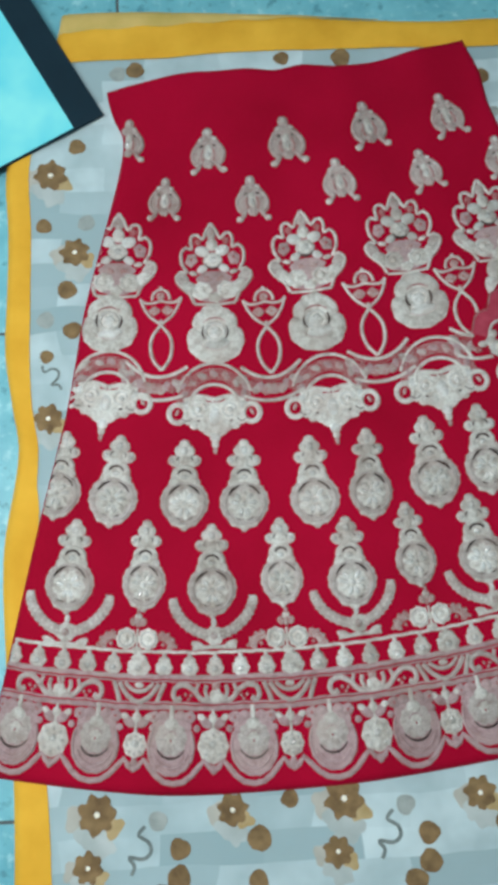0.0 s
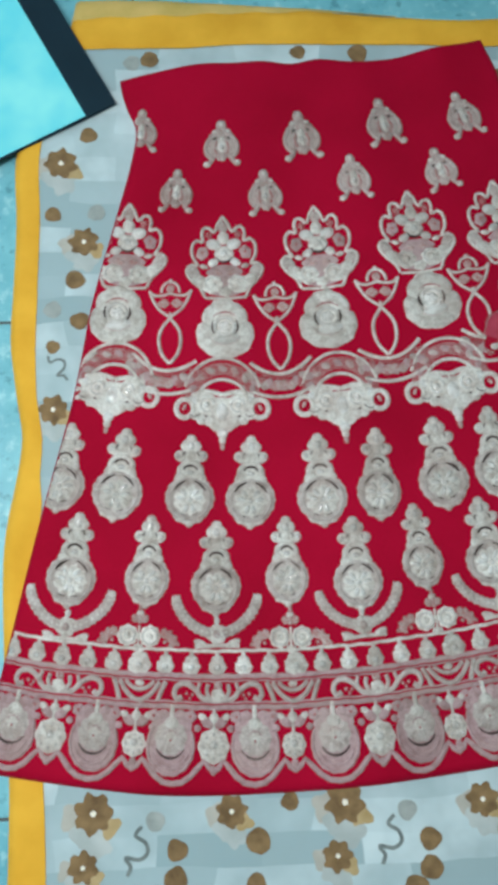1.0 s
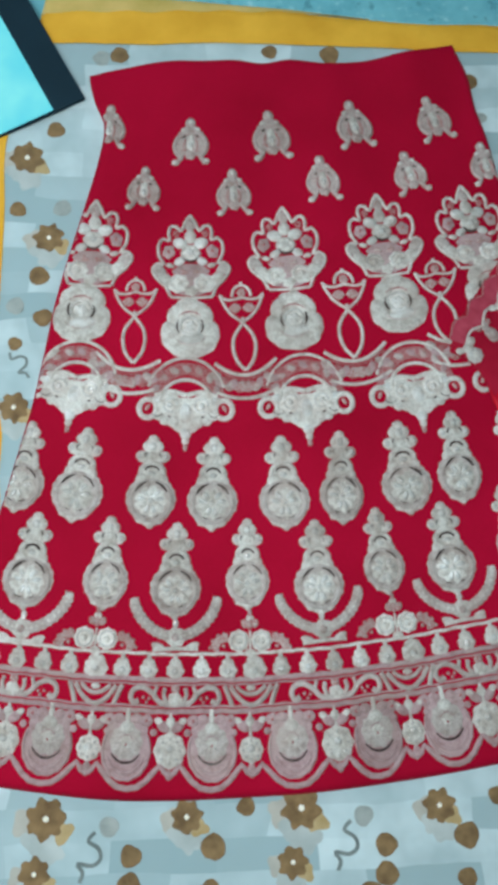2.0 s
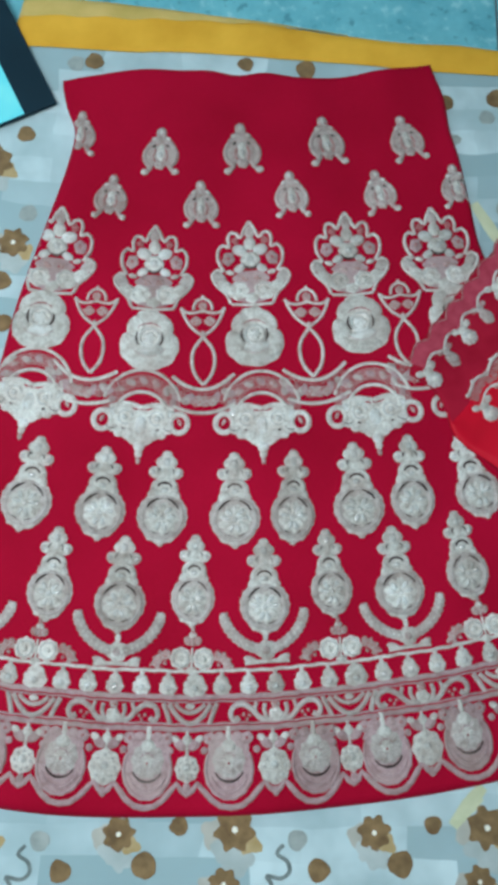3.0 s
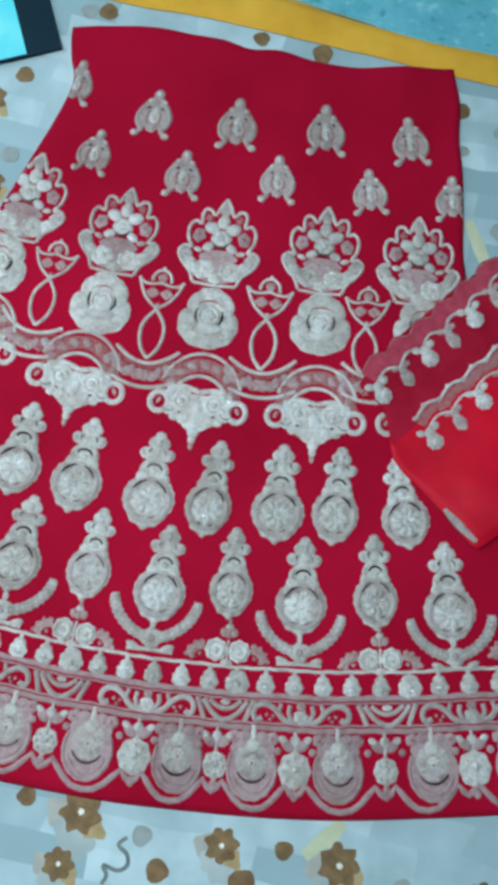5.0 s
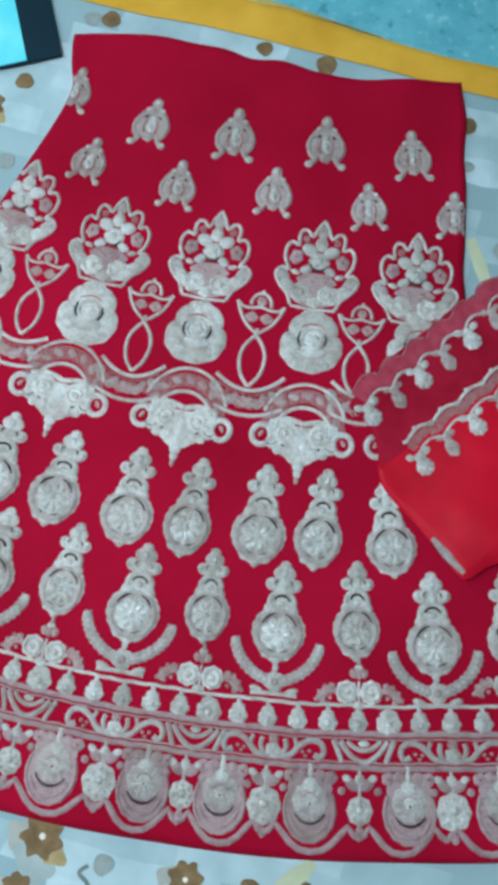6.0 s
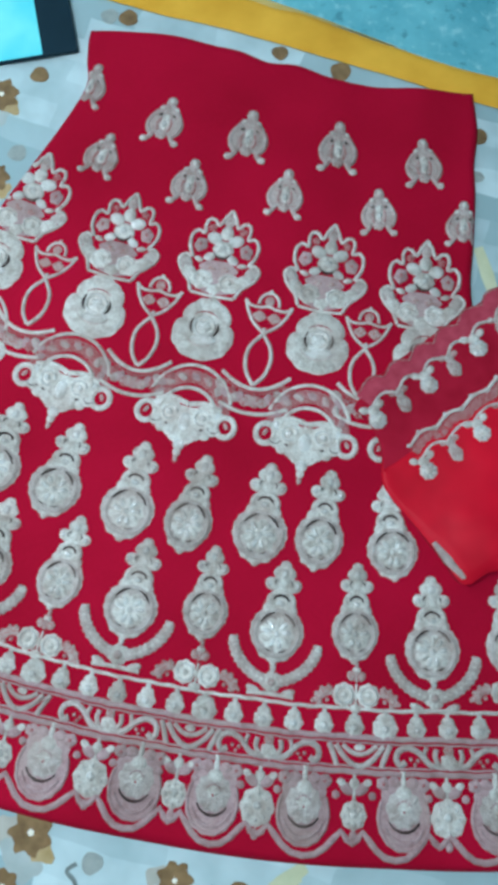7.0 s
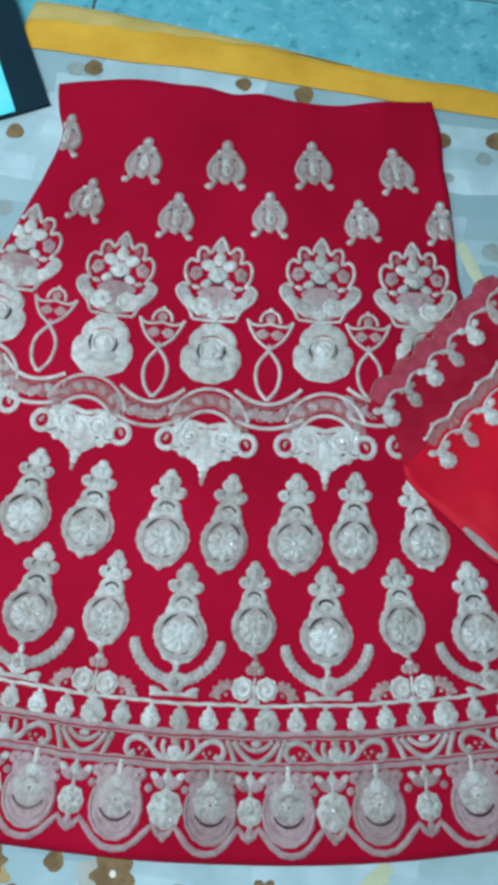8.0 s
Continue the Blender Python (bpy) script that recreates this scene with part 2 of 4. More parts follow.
# ---- embroidery in its own flat coordinates ----
class Stitch:
    def __init__(self):
        self.v, self.f, self.m, self.subs = [], [], [], []

    def piece(self, name):
        """A stitched piece with a look of its own, sewn on this one."""
        self.subs.append((name, Stitch()))
        return self.subs[-1][1]

    def dome(self, cx, cy, rx, ry, h=0.0016, mat=0, lobes=0, amp=0.0, n=0, turn=0.0):
        n = n or (6 if max(rx, ry) < 0.004 else 10 if max(rx, ry) < 0.009 else 20)
        if lobes:
            n = max(n, lobes * 4)
        c, s = math.cos(radians(turn)), math.sin(radians(turn))
        start = len(self.v)
        for k, z in ((1.0, 0.0), (0.86, 0.6), (0.45, 0.95)) if n > 8 else ((1.0, 0.0), (0.6, 0.8)):
            for i in range(n):
                a = 2 * math.pi * i / n
                r = k * (1 + amp * math.cos(lobes * a) * k)
                x, y = rx * r * math.cos(a), ry * r * math.sin(a)
                dip = 1 - (0.35 * (0.5 - 0.5 * math.cos(lobes * a)) if lobes and k < 0.9 else 0)
                self.v.append((cx + x * c - y * s, cy + x * s + y * c, h * z * dip))
        rings = 3 if n > 8 else 2
        self.v.append((cx, cy, h * (0.7 if lobes else 1.0)))
        for q in range(rings - 1):
            for i in range(n):
                j = (i + 1) % n
                self.f.append((start + q * n + i, start + q * n + j, start + (q + 1) * n + j, start + (q + 1) * n + i))
                self.m.append(mat)
        last = start + (rings - 1) * n
        for i in range(n):
            self.f.append((last + i, last + (i + 1) % n, start + rings * n))
            self.m.append(mat)
        return self

    def stroke(self, pts, w, h=0.0013, mat=0, closed=False, taper=0.0):
        count = len(pts)
        start = len(self.v)
        for i, (x, y) in enumerate(pts):
            a = pts[(i - 1) % count] if closed or i else pts[0]
            b = pts[(i + 1) % count] if closed or i < count - 1 else pts[-1]
            dx, dy = b[0] - a[0], b[1] - a[1]
            d = math.hypot(dx, dy) or 1
            t = 1 - taper * abs(2 * i / max(1, count - 1) - 1)
            nx, ny = -dy / d * w / 2 * t, dx / d * w / 2 * t
            lift = h * (0.85 + 0.3 * (i % 2))
            self.v += [(x + nx, y + ny, 0), (x + nx * 0.5, y + ny * 0.5, lift), (x - nx * 0.5, y - ny * 0.5, lift), (x - nx, y - ny, 0)]
        for i in range(count if closed else count - 1):
            p, q = start + 4 * i, start + 4 * ((i + 1) % count)
            for k in range(3):
                self.f.append((p + k, p + k + 1, q + k + 1, q + k))
                self.m.append(mat)
        return self

    def beads(self, pts, r, mat=2, h=0.0018):
        for x, y in pts:
            self.dome(x, y, r, r, h, mat, n=6)
        return self

    def both(self, draw):
        """Draws a half at its place and mirrored."""
        draw(1)
        draw(-1)
        return self


def ring(cx, cy, rx, ry, n=24, a0=0.0, a1=360.0):
    full = abs(a1 - a0) >= 360
    return [(cx + rx * math.cos(radians(a0 + (a1 - a0) * i / (n if full else n - 1))), cy + ry * math.sin(radians(a0 + (a1 - a0) * i / (n if full else n - 1)))) for i in range(n)]


def smooth(points, n=5):
    out = []
    for i in range(len(points) - 1):
        p0, p1, p2, p3 = points[max(0, i - 1)], points[i], points[i + 1], points[min(len(points) - 1, i + 2)]
        for k in range(n):
            t = k / n
            out.append(tuple(0.5 * (2 * p1[d] + (p2[d] - p0[d]) * t + (2 * p0[d] - 5 * p1[d] + 4 * p2[d] - p3[d]) * t * t + (3 * p1[d] - p0[d] - 3 * p2[d] + p3[d]) * t**3) for d in (0, 1)))
    return out + [points[-1]]


def teardrop(width=1.0):
    """A drop-shaped flower: scalloped rim, fan blossom, looped neck, curled leaves and a bud."""
    s, w = Stitch(), width
    s.dome(0, -0.0245, 0.0325 * w, 0.0310, 0.0015, 9, 17, 0.022)
    s.dome(0, -0.0330, 0.0270 * w, 0.0270, 0.0014, 9, 11, 0.02)
    s.both(lambda q: s.dome(q * 0.0130 * w, 0.0020, 0.0088, 0.0078, 0.0017, 0, turn=-q * 35))
    s.stroke(ring(0, -0.0268, 0.0262 * w, 0.0262, 30), 0.0085, 0.0022, 9, closed=True)
    fan, bud = s.piece("fan_flower"), s.piece("bud")
    fan.dome(0, -0.0278, 0.0228 * w, 0.0222, 0.0026, 0, 9, 0.06)
    for k in range(9):
        a = radians(90 + 40 * k)
        fan.dome(0.0112 * w * math.cos(a), -0.0272 + 0.0115 * math.sin(a), 0.0074, 0.0040, 0.0030, 2 if k % 3 else 0, turn=90 + 40 * k)
    fan.dome(0, -0.0272, 0.0048 * w, 0.0048, 0.0036, 2, 5, 0.1)
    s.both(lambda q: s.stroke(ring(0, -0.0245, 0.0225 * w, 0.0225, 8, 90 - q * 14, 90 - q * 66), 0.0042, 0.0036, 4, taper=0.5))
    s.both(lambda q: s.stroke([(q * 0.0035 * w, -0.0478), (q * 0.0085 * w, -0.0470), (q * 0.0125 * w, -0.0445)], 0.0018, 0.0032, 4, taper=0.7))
    for x, y, r in ((0, -0.0545, 0.0088), (-0.0115, -0.0515, 0.0072), (0.0115, -0.0515, 0.0072), (0, -0.0605, 0.0042)):
        s.dome(x * w, y, r, r * 0.82, 0.0018, 0, 5, 0.06)
    s.dome(0, 0.0105, 0.0172 * w, 0.0150, 0.0012, 0)
    s.dome(0, 0.0250, 0.0120 * w, 0.0085, 0.0014, 0)
    s.stroke(ring(0, 0.0105, 0.0148 * w, 0.0122, 14, -15, 195), 0.0075, 0.0020, 0)
    s.stroke(ring(0, 0.0122, 0.0088 * w, 0.0062, 10, 0, 180), 0.0038, 0.0032, 4, taper=0.3)
    s.dome(0, 0.0088, 0.0058 * w, 0.0042, 0.0026, 2)
    s.both(lambda q: s.dome(q * 0.0132 * w, 0.0312, 0.0095, 0.0080, 0.0018, 0, turn=q * 20).dome(q * 0.0168 * w, 0.0312, 0.0042, 0.0040, 0.0028, 2))
    s.both(lambda q: s.stroke([(q * 0.0072 * w, 0.0372), (q * 0.0105 * w, 0.0338), (q * 0.0098 * w, 0.0300)], 0.0022, 0.0030, 4, taper=0.6))
    s.dome(0, 0.0318, 0.0078 * w, 0.0095, 0.0020, 0)
    bud.dome(0, 0.0450, 0.0136 * w, 0.0110, 0.0022, 0, 4, 0.04)
    bud.dome(0, 0.0448, 0.0055 * w, 0.0070, 0.0030, 2)
    bud.dome(0, 0.0548, 0.0072, 0.0062, 0.0018, 0)
    return s


def small_bell():
    """A dull little bell: bud, collar, two bowed sides, a stem between them and curled feet."""
    s = Stitch()
    s.dome(0, -0.0070, 0.0165, 0.0160, 0.0008, 6)
    s.both(lambda q: s.dome(q * 0.0105, -0.0075, 0.0098, 0.0135, 0.0012, 6, turn=q * 12))
    s.both(lambda q: s.stroke(smooth([(q * 0.0045, 0.0105), (q * 0.0140, 0.0050), (q * 0.0198, -0.0055), (q * 0.0182, -0.0160), (q * 0.0125, -0.0215)], 4), 0.0062, 0.0020, 6))
    s.both(lambda q: s.stroke(smooth([(q * 0.0105, -0.0195), (q * 0.0140, -0.0255), (q * 0.0178, -0.0292)], 3), 0.0062, 0.0018, 6).dome(q * 0.0190, -0.0295, 0.0050, 0.0040, 0.0022, 0))
    s.both(lambda q: s.dome(q * 0.0085, 0.0035, 0.0030, 0.0017, 0.0026, 4, turn=-q * 25))
    s.both(lambda q: s.stroke(smooth([(q * 0.0060, -0.0010), (q * 0.0088, -0.0095), (q * 0.0062, -0.0175)], 3), 0.0016, 0.0022, 5))
    flower = s.piece("blossom")
    flower.dome(0, -0.0045, 0.0055, 0.0115, 0.0026, 0, 5, 0.08)
    flower.dome(0, -0.0085, 0.0036, 0.0050, 0.0034, 2)
    s.dome(0, -0.0205, 0.0068, 0.0058, 0.0018, 6, 5, 0.1)
    s.dome(0, 0.0120, 0.0108, 0.0075, 0.0018, 6)
    s.both(lambda q: s.dome(q * 0.0085, 0.0125, 0.0040, 0.0034, 0.0020, 0))
    s.dome(0, 0.0215, 0.0068, 0.0078, 0.0020, 6)
    s.dome(0, 0.0222, 0.0036, 0.0044, 0.0028, 0)
    s.both(lambda q: s.dome(q * 0.0115, 0.0065, 0.0055, 0.0048, 0.0018, 6, turn=-q * 30))
    return s


def crown():
    """A lobed open outline over a star blossom, blush side flowers, two leaves and a base of rosettes."""
    s = Stitch()
    blossom = s.piece("blossom")
    s.dome(0, -0.021, 0.024, 0.011, 0.0006, 7, 6, 0.05)
    s.dome(0, -0.040, 0.030, 0.016, 0.0008, 7)

    def half(q):
        pts = smooth([(q * x, y) for x, y in ((0.0, 0.0605), (0.0065, 0.0500), (0.0120, 0.0375), (0.0185, 0.0440), (0.0258, 0.0440), (0.0288, 0.0355), (0.0278, 0.0240), (0.0360, 0.0268), (0.0425, 0.0185), (0.0420, 0.0030), (0.0355, -0.0100), (0.0435, -0.0085), (0.0505, -0.0150), (0.0490, -0.0240), (0.0415, -0.0345), (0.0330, -0.0430), (0.0275, -0.0565))], 3)
        s.stroke(pts, 0.0046, 0.0016, 0)
        s.beads(pts[1::3], 0.0019, 2)
        s.piece("side_flower").dome(q * 0.0290, 0.0075, 0.0080, 0.0100, 0.0016, 7, 5, 0.10, turn=q * 20).dome(q * 0.0290, 0.0075, 0.0030, 0.0034, 0.0026, 5)
        s.dome(q * 0.0195, 0.0335, 0.0050, 0.0055, 0.0010, 5)
        blossom.dome(q * 0.0138, 0.0195, 0.0102, 0.0082, 0.0022, 2, turn=q * 25)
        blossom.dome(q * 0.0145, -0.0065, 0.0088, 0.0056, 0.0020, 2, turn=-q * 30)
        s.dome(q * 0.0275, -0.0125, 0.0062, 0.0034, 0.0018, 0, turn=q * 15)
        leaf = s.piece("leaf")
        leaf.dome(q * 0.0420, -0.0185, 0.0112, 0.0072, 0.0016, 9, turn=q * 48)
        leaf.dome(q * 0.0345, -0.0320, 0.0105, 0.0085, 0.0018, 0, turn=q * 40)
        rosette = s.piece("rosette")
        rosette.dome(q * 0.0165, -0.0385, 0.0150, 0.0135, 0.0018, 0, 7, 0.05)
        rosette.stroke(ring(q * 0.0165, -0.0385, 0.0098, 0.0090, 14, 20, 250), 0.0028, 0.0028, 2, taper=0.5)
        rosette.dome(q * 0.0165, -0.0385, 0.0050, 0.0046, 0.0030, 0)
        s.dome(q * 0.0085, -0.0215, 0.0060, 0.0036, 0.0016, 1, turn=q * 20)

    s.both(half)
    blossom.dome(0, 0.0285, 0.0080, 0.0100, 0.0022, 0)
    blossom.dome(0, 0.0050, 0.0130, 0.0125, 0.0030, 0, 6, 0.04)
    blossom.dome(0, 0.0045, 0.0062, 0.0060, 0.0036, 2)
    blossom.stroke(ring(0, 0.0040, 0.0118, 0.0118, 10, 205, 335), 0.0022, 0.0030, 4, taper=0.6)
    s.dome(0, 0.0450, 0.0066, 0.0095, 0.0014, 6)
    s.dome(0, -0.0490, 0.0095, 0.0075, 0.0018, 0, 5, 0.08)
    s.stroke([(-0.0275, -0.0570), (0, -0.0590), (0.0275, -0.0570)], 0.004, 0.0014, 0)
    return s


def rose():
    """A full-blown rose, broad below and narrow above: overlapping petals round a ringed heart."""
    s = Stitch()
    s.dome(0, -0.0125, 0.0372, 0.0300, 0.0010, 0, 9, 0.025)
    s.dome(0, 0.0120, 0.0262, 0.0270, 0.0011, 0, 9, 0.05)
    for x, y, rx, ry, turn, mat, h in ((0.0, 0.0275, 0.0150, 0.0110, 0, 6, 0.0018), (-0.0165, 0.0165, 0.0120, 0.0160, -30, 0, 0.0019), (0.0165, 0.0165, 0.0125, 0.0160, 35, 6, 0.0019), (-0.0245, -0.0120, 0.0128, 0.0200, 12, 0, 0.0022), (0.0245, -0.0120, 0.0128, 0.0200, -12, 0, 0.0021), (0.0, -0.0275, 0.0270, 0.0138, 0, 0, 0.0022), (0.003, -0.0175, 0.0190, 0.0095, 8, 2, 0.0030)):
        s.piece("petal").dome(x, y, rx, ry, h, 0 if mat == 6 else mat, turn=turn)
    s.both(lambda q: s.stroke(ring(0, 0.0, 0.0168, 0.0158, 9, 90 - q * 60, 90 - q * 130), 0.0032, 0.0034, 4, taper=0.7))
    s.stroke(ring(0, -0.003, 0.0235, 0.0225, 14, 205, 330), 0.0016, 0.0032, 6, taper=0.7)
    s.stroke(ring(0, 0.001, 0.0190, 0.0185, 12, 40, 140), 0.0018, 0.0028, 5, taper=0.7)
    heart = s.piece("heart")
    heart.stroke(ring(0, 0.0, 0.0126, 0.0120, 18), 0.0046, 0.0034, 2, closed=True)
    heart.dome(0, 0.0, 0.0098, 0.0092, 0.0036, 2, 5, 0.1)
    return s


def lily():
    s = Stitch()
    s.stroke(smooth([(-0.028, 0.045), (-0.021, 0.039), (-0.010, 0.0385), (0, 0.041), (0.010, 0.0385), (0.021, 0.039), (0.028, 0.045)], 3), 0.0038, 0.0014, 0)
    s.both(lambda q: s.stroke(smooth([(q * 0.028, 0.045), (q * 0.0225, 0.031), (q * 0.014, 0.018), (0, 0.007)], 4), 0.004, 0.0014, 0))
    s.stroke(ring(0, 0.044, 0.012, 0.014, 12, -10, 190), 0.004, 0.0014, 0)
    s.dome(0, 0.048, 0.006, 0.006, 0.001, 1)
    s.both(lambda q: s.dome(q * 0.009, 0.027, 0.0075, 0.0065, 0.001, 1, 4, 0.1))
    s.beads([(0, 0.0605), (0, 0.012)], 0.0025, 0)
    s.both(lambda q: s.stroke(smooth([(0, 0.006), (q * 0.0115, -0.010), (q * 0.0145, -0.026), (q * 0.0105, -0.044), (0, -0.058)], 5), 0.0045, 0.0015, 0))
    return s


def bracket():
    s = Stitch()

    def half(q):
        s.stroke(ring(q * 0.0445, 0.006, 0.0102, 0.0112, 18), 0.0066, 0.0016, 0, closed=True)
        s.dome(q * 0.045, 0.0075, 0.0024, 0.0046, 0.0012, 1, turn=q * 30)
        s.dome(q * 0.0205, 0.012, 0.0145, 0.0135, 0.0014, 0, 7, 0.06)
        s.stroke(ring(q * 0.018, 0.010, 0.008, 0.008, 12, 0, 300), 0.0028, 0.0028, 2)
        s.dome(q * 0.034, 0.0165, 0.007, 0.006, 0.0016, 2)
        s.dome(q * 0.0315, -0.002, 0.0072, 0.0062, 0.0015, 0)
        s.dome(q * 0.014, -0.009, 0.0085, 0.0075, 0.0015, 0)
        s.stroke(smooth([(q * 0.037, 0.022), (q * 0.02, 0.027), (q * 0.006, 0.0245), (0, 0.0225)], 4), 0.006, 0.0014, 0)

    s.dome(0, 0.004, 0.036, 0.0165, 0.0010, 0, 6, 0.05)
    s.dome(0, -0.010, 0.0175, 0.0135, 0.0010, 0)
    s.both(lambda q: s.dome(q * 0.0245, -0.0085, 0.0062, 0.0055, 0.0015, 0))
    s.both(half)
    s.both(lambda q: s.dome(q * 0.0190, 0.010, 0.0042, 0.0042, 0.0032, 2).dome(q * 0.0195, -0.0035, 0.0030, 0.0015, 0.0028, 4, turn=q * 25).stroke(ring(q * 0.033, 0.006, 0.008, 0.010, 8, 210, 320), 0.0018, 0.0022, 4, taper=0.7))
    s.dome(0, 0.002, 0.0075, 0.012, 0.0018, 2)
    s.dome(0, -0.013, 0.0105, 0.0085, 0.0016, 0, 5, 0.1)
    s.dome(0, -0.0235, 0.0068, 0.007, 0.0016, 2)
    s.dome(0, -0.032, 0.0045, 0.0055, 0.0016, 0)
    s.dome(0, -0.0395, 0.0028, 0.005, 0.0014, 1)
    return s


def crescent():
    """Two blunt spreading arms of couched cord that meet in a small flower on a bar."""
    s = Stitch()
    half = ((0.0485, 0.0255), (0.0440, 0.0140), (0.0355, 0.0025), (0.0235, -0.0070), (0.0110, -0.0125))
    arc = smooth([(-x, y) for x, y in half] + [(0, -0.0140)] + list(half[::-1]), 4)
    s.stroke(arc, 0.0118, 0.0016, 9)
    s.beads([(x * 1.07, y - 0.0045) for x, y in arc[::2]], 0.0024, 9, 0.0016)
    s.beads([(x * 0.93, y + 0.0045) for x, y in arc[::2]], 0.0022, 9, 0.0016)
    s.beads(arc[::2], 0.0028, 0, 0.0022)
    s.both(lambda q: s.dome(q * 0.0486, 0.0260, 0.0060, 0.0052, 0.0018, 0, turn=q * 50))
    s.piece("blossom").dome(0, -0.0145, 0.0120, 0.0112, 0.0022, 0, 7, 0.07).dome(0, -0.0145, 0.0058, 0.0056, 0.0032, 6)
    s.dome(0, 0.0010, 0.0036, 0.0055, 0.0016, 2)
    s.stroke([(-0.0265, -0.0285), (0, -0.0275), (0.0265, -0.0285)], 0.0050, 0.0016, 0)
    s.both(lambda q: s.dome(q * 0.0200, -0.0245, 0.0085, 0.0042, 0.0016, 0, turn=q * 20))
    return s


def twin_flower():
    s = Stitch()

    def half(q):
        bloom = s.piece("blossom")
        bloom.dome(q * 0.0135, 0, 0.0128, 0.0128, 0.0014, 0, 8, 0.06)
        bloom.stroke(ring(q * 0.0135, 0, 0.0088, 0.0088, 14), 0.003, 0.0026, 2, closed=True)
        bloom.dome(q * 0.0135, 0, 0.004, 0.004, 0.003, 0)
        s.stroke(smooth([(q * 0.026, 0.004), (q * 0.037, 0.001), (q * 0.045, -0.010)], 4), 0.010, 0.0011, 1)
        s.beads([(q * 0.031, 0.008), (q * 0.038, 0.006), (q * 0.0445, 0.0), (q * 0.048, -0.008), (q * 0.032, -0.006), (q * 0.039, -0.010)], 0.0026, 1)
        s.dome(q * 0.006, 0.020, 0.0045, 0.0055, 0.0012, 1, turn=-q * 25)

    s.both(half)
    s.stroke([(0, 0.014), (0, 0.024), (0, 0.036)], 0.0045, 0.0012, 1)
    s.dome(0, 0.0265, 0.005, 0.004, 0.0014, 0)
    s.stroke([(0, 0.012), (0, -0.016)], 0.003, 0.0014, 0)
    s.dome(0, -0.014, 0.007, 0.005, 0.0014, 0)
    return s


def medallion():
    """A dull pot-shaped medallion: lobed shoulders, pale heart, a dark crescent stroke and a banded foot."""
    s = Stitch()
    s.dome(0, -0.0075, 0.0312, 0.0335, 0.0008, 7, 14, 0.015)
    s.dome(0, 0.0160, 0.0262, 0.0150, 0.0009, 7)
    s.stroke(ring(0, -0.0065, 0.0290, 0.0320, 24, 150, 390), 0.0044, 0.0017, 7)
    s.stroke(ring(0, -0.0020, 0.0245, 0.0295, 16, 205, 335), 0.0058, 0.0020, 7, taper=0.3)
    s.both(lambda q: s.dome(q * 0.0232, 0.0270, 0.0082, 0.0070, 0.0017, 7, 5, 0.06).dome(q * 0.0110, 0.0285, 0.0080, 0.0062, 0.0016, 7).dome(q * 0.0232, 0.0270, 0.0030, 0.0028, 0.0024, 5))
    heart = s.piece("heart")
    heart.dome(0, 0.0030, 0.0215, 0.0220, 0.0022, 9, 10, 0.04)
    heart.dome(0, 0.0040, 0.0095, 0.0100, 0.0030, 0, 6, 0.06)
    heart.stroke(ring(0, 0.0020, 0.0090, 0.0090, 12, 20, 160), 0.0020, 0.0030, 7, taper=0.6)
    heart.dome(0, 0.0, 0.0026, 0.0026, 0.0032, 5)
    heart.dome(0, 0.0185, 0.0095, 0.0080, 0.0024, 0)
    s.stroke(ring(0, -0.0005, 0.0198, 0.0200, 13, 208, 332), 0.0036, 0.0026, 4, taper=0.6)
    s.stroke([(0, 0.026), (0, 0.041)], 0.0068, 0.0016, 0)
    return s


def sprig(size=1.0):
    s = Stitch()
    s.dome(0, 0, 0.0145 * size, 0.0155 * size, 0.0016, 0, 8, 0.05)
    s.dome(0, 0.002, 0.005, 0.005, 0.003, 2)
    s.beads(ring(0, 0, 0.0095 * size, 0.0102 * size, 8), 0.0021, 2, 0.003)
    s.piece("leaf").dome(0, -0.021 * size, 0.0042, 0.0055, 0.0012, 7)
    s.stroke([(0, 0.014), (0, 0.040)], 0.0035, 0.0012, 0)
    for q in (1, -1):
        s.piece("leaf").dome(q * 0.0075, 0.025, 0.0085, 0.0058, 0.0013, 7, turn=q * 30)
        s.piece("leaf").dome(q * 0.0135, 0.031, 0.0052, 0.004, 0.0013, 0, turn=q * 30)
        s.piece("leaf").dome(q * 0.019, 0.019, 0.0042, 0.0042, 0.0012, 7)
    s.dome(0, 0.030, 0.0055, 0.006, 0.0015, 0)
    return s


def droplet(size=1.0):
    """A hanging flask: round lobed belly, shoulders and a short neck."""
    s = Stitch()
    s.dome(0, -0.0030, 0.0102 * size, 0.0092 * size, 0.0020, 0, 7, 0.06)
    s.dome(0, -0.0035, 0.0048, 0.0044, 0.0030, 2)
    s.dome(0, 0.0050 * size, 0.0072 * size, 0.0056, 0.0018, 0)
    s.stroke([(0, 0.006), (0, 0.0140)], 0.0052, 0.0014, 0)
    return s


# ---- the room ----
def uv(u, v):
    """Directions of the floor tiles and of the sheet's weave."""
    c, s = math.cos(radians(8)), math.sin(radians(8))
    return u * c - v * s, u * s + v * c


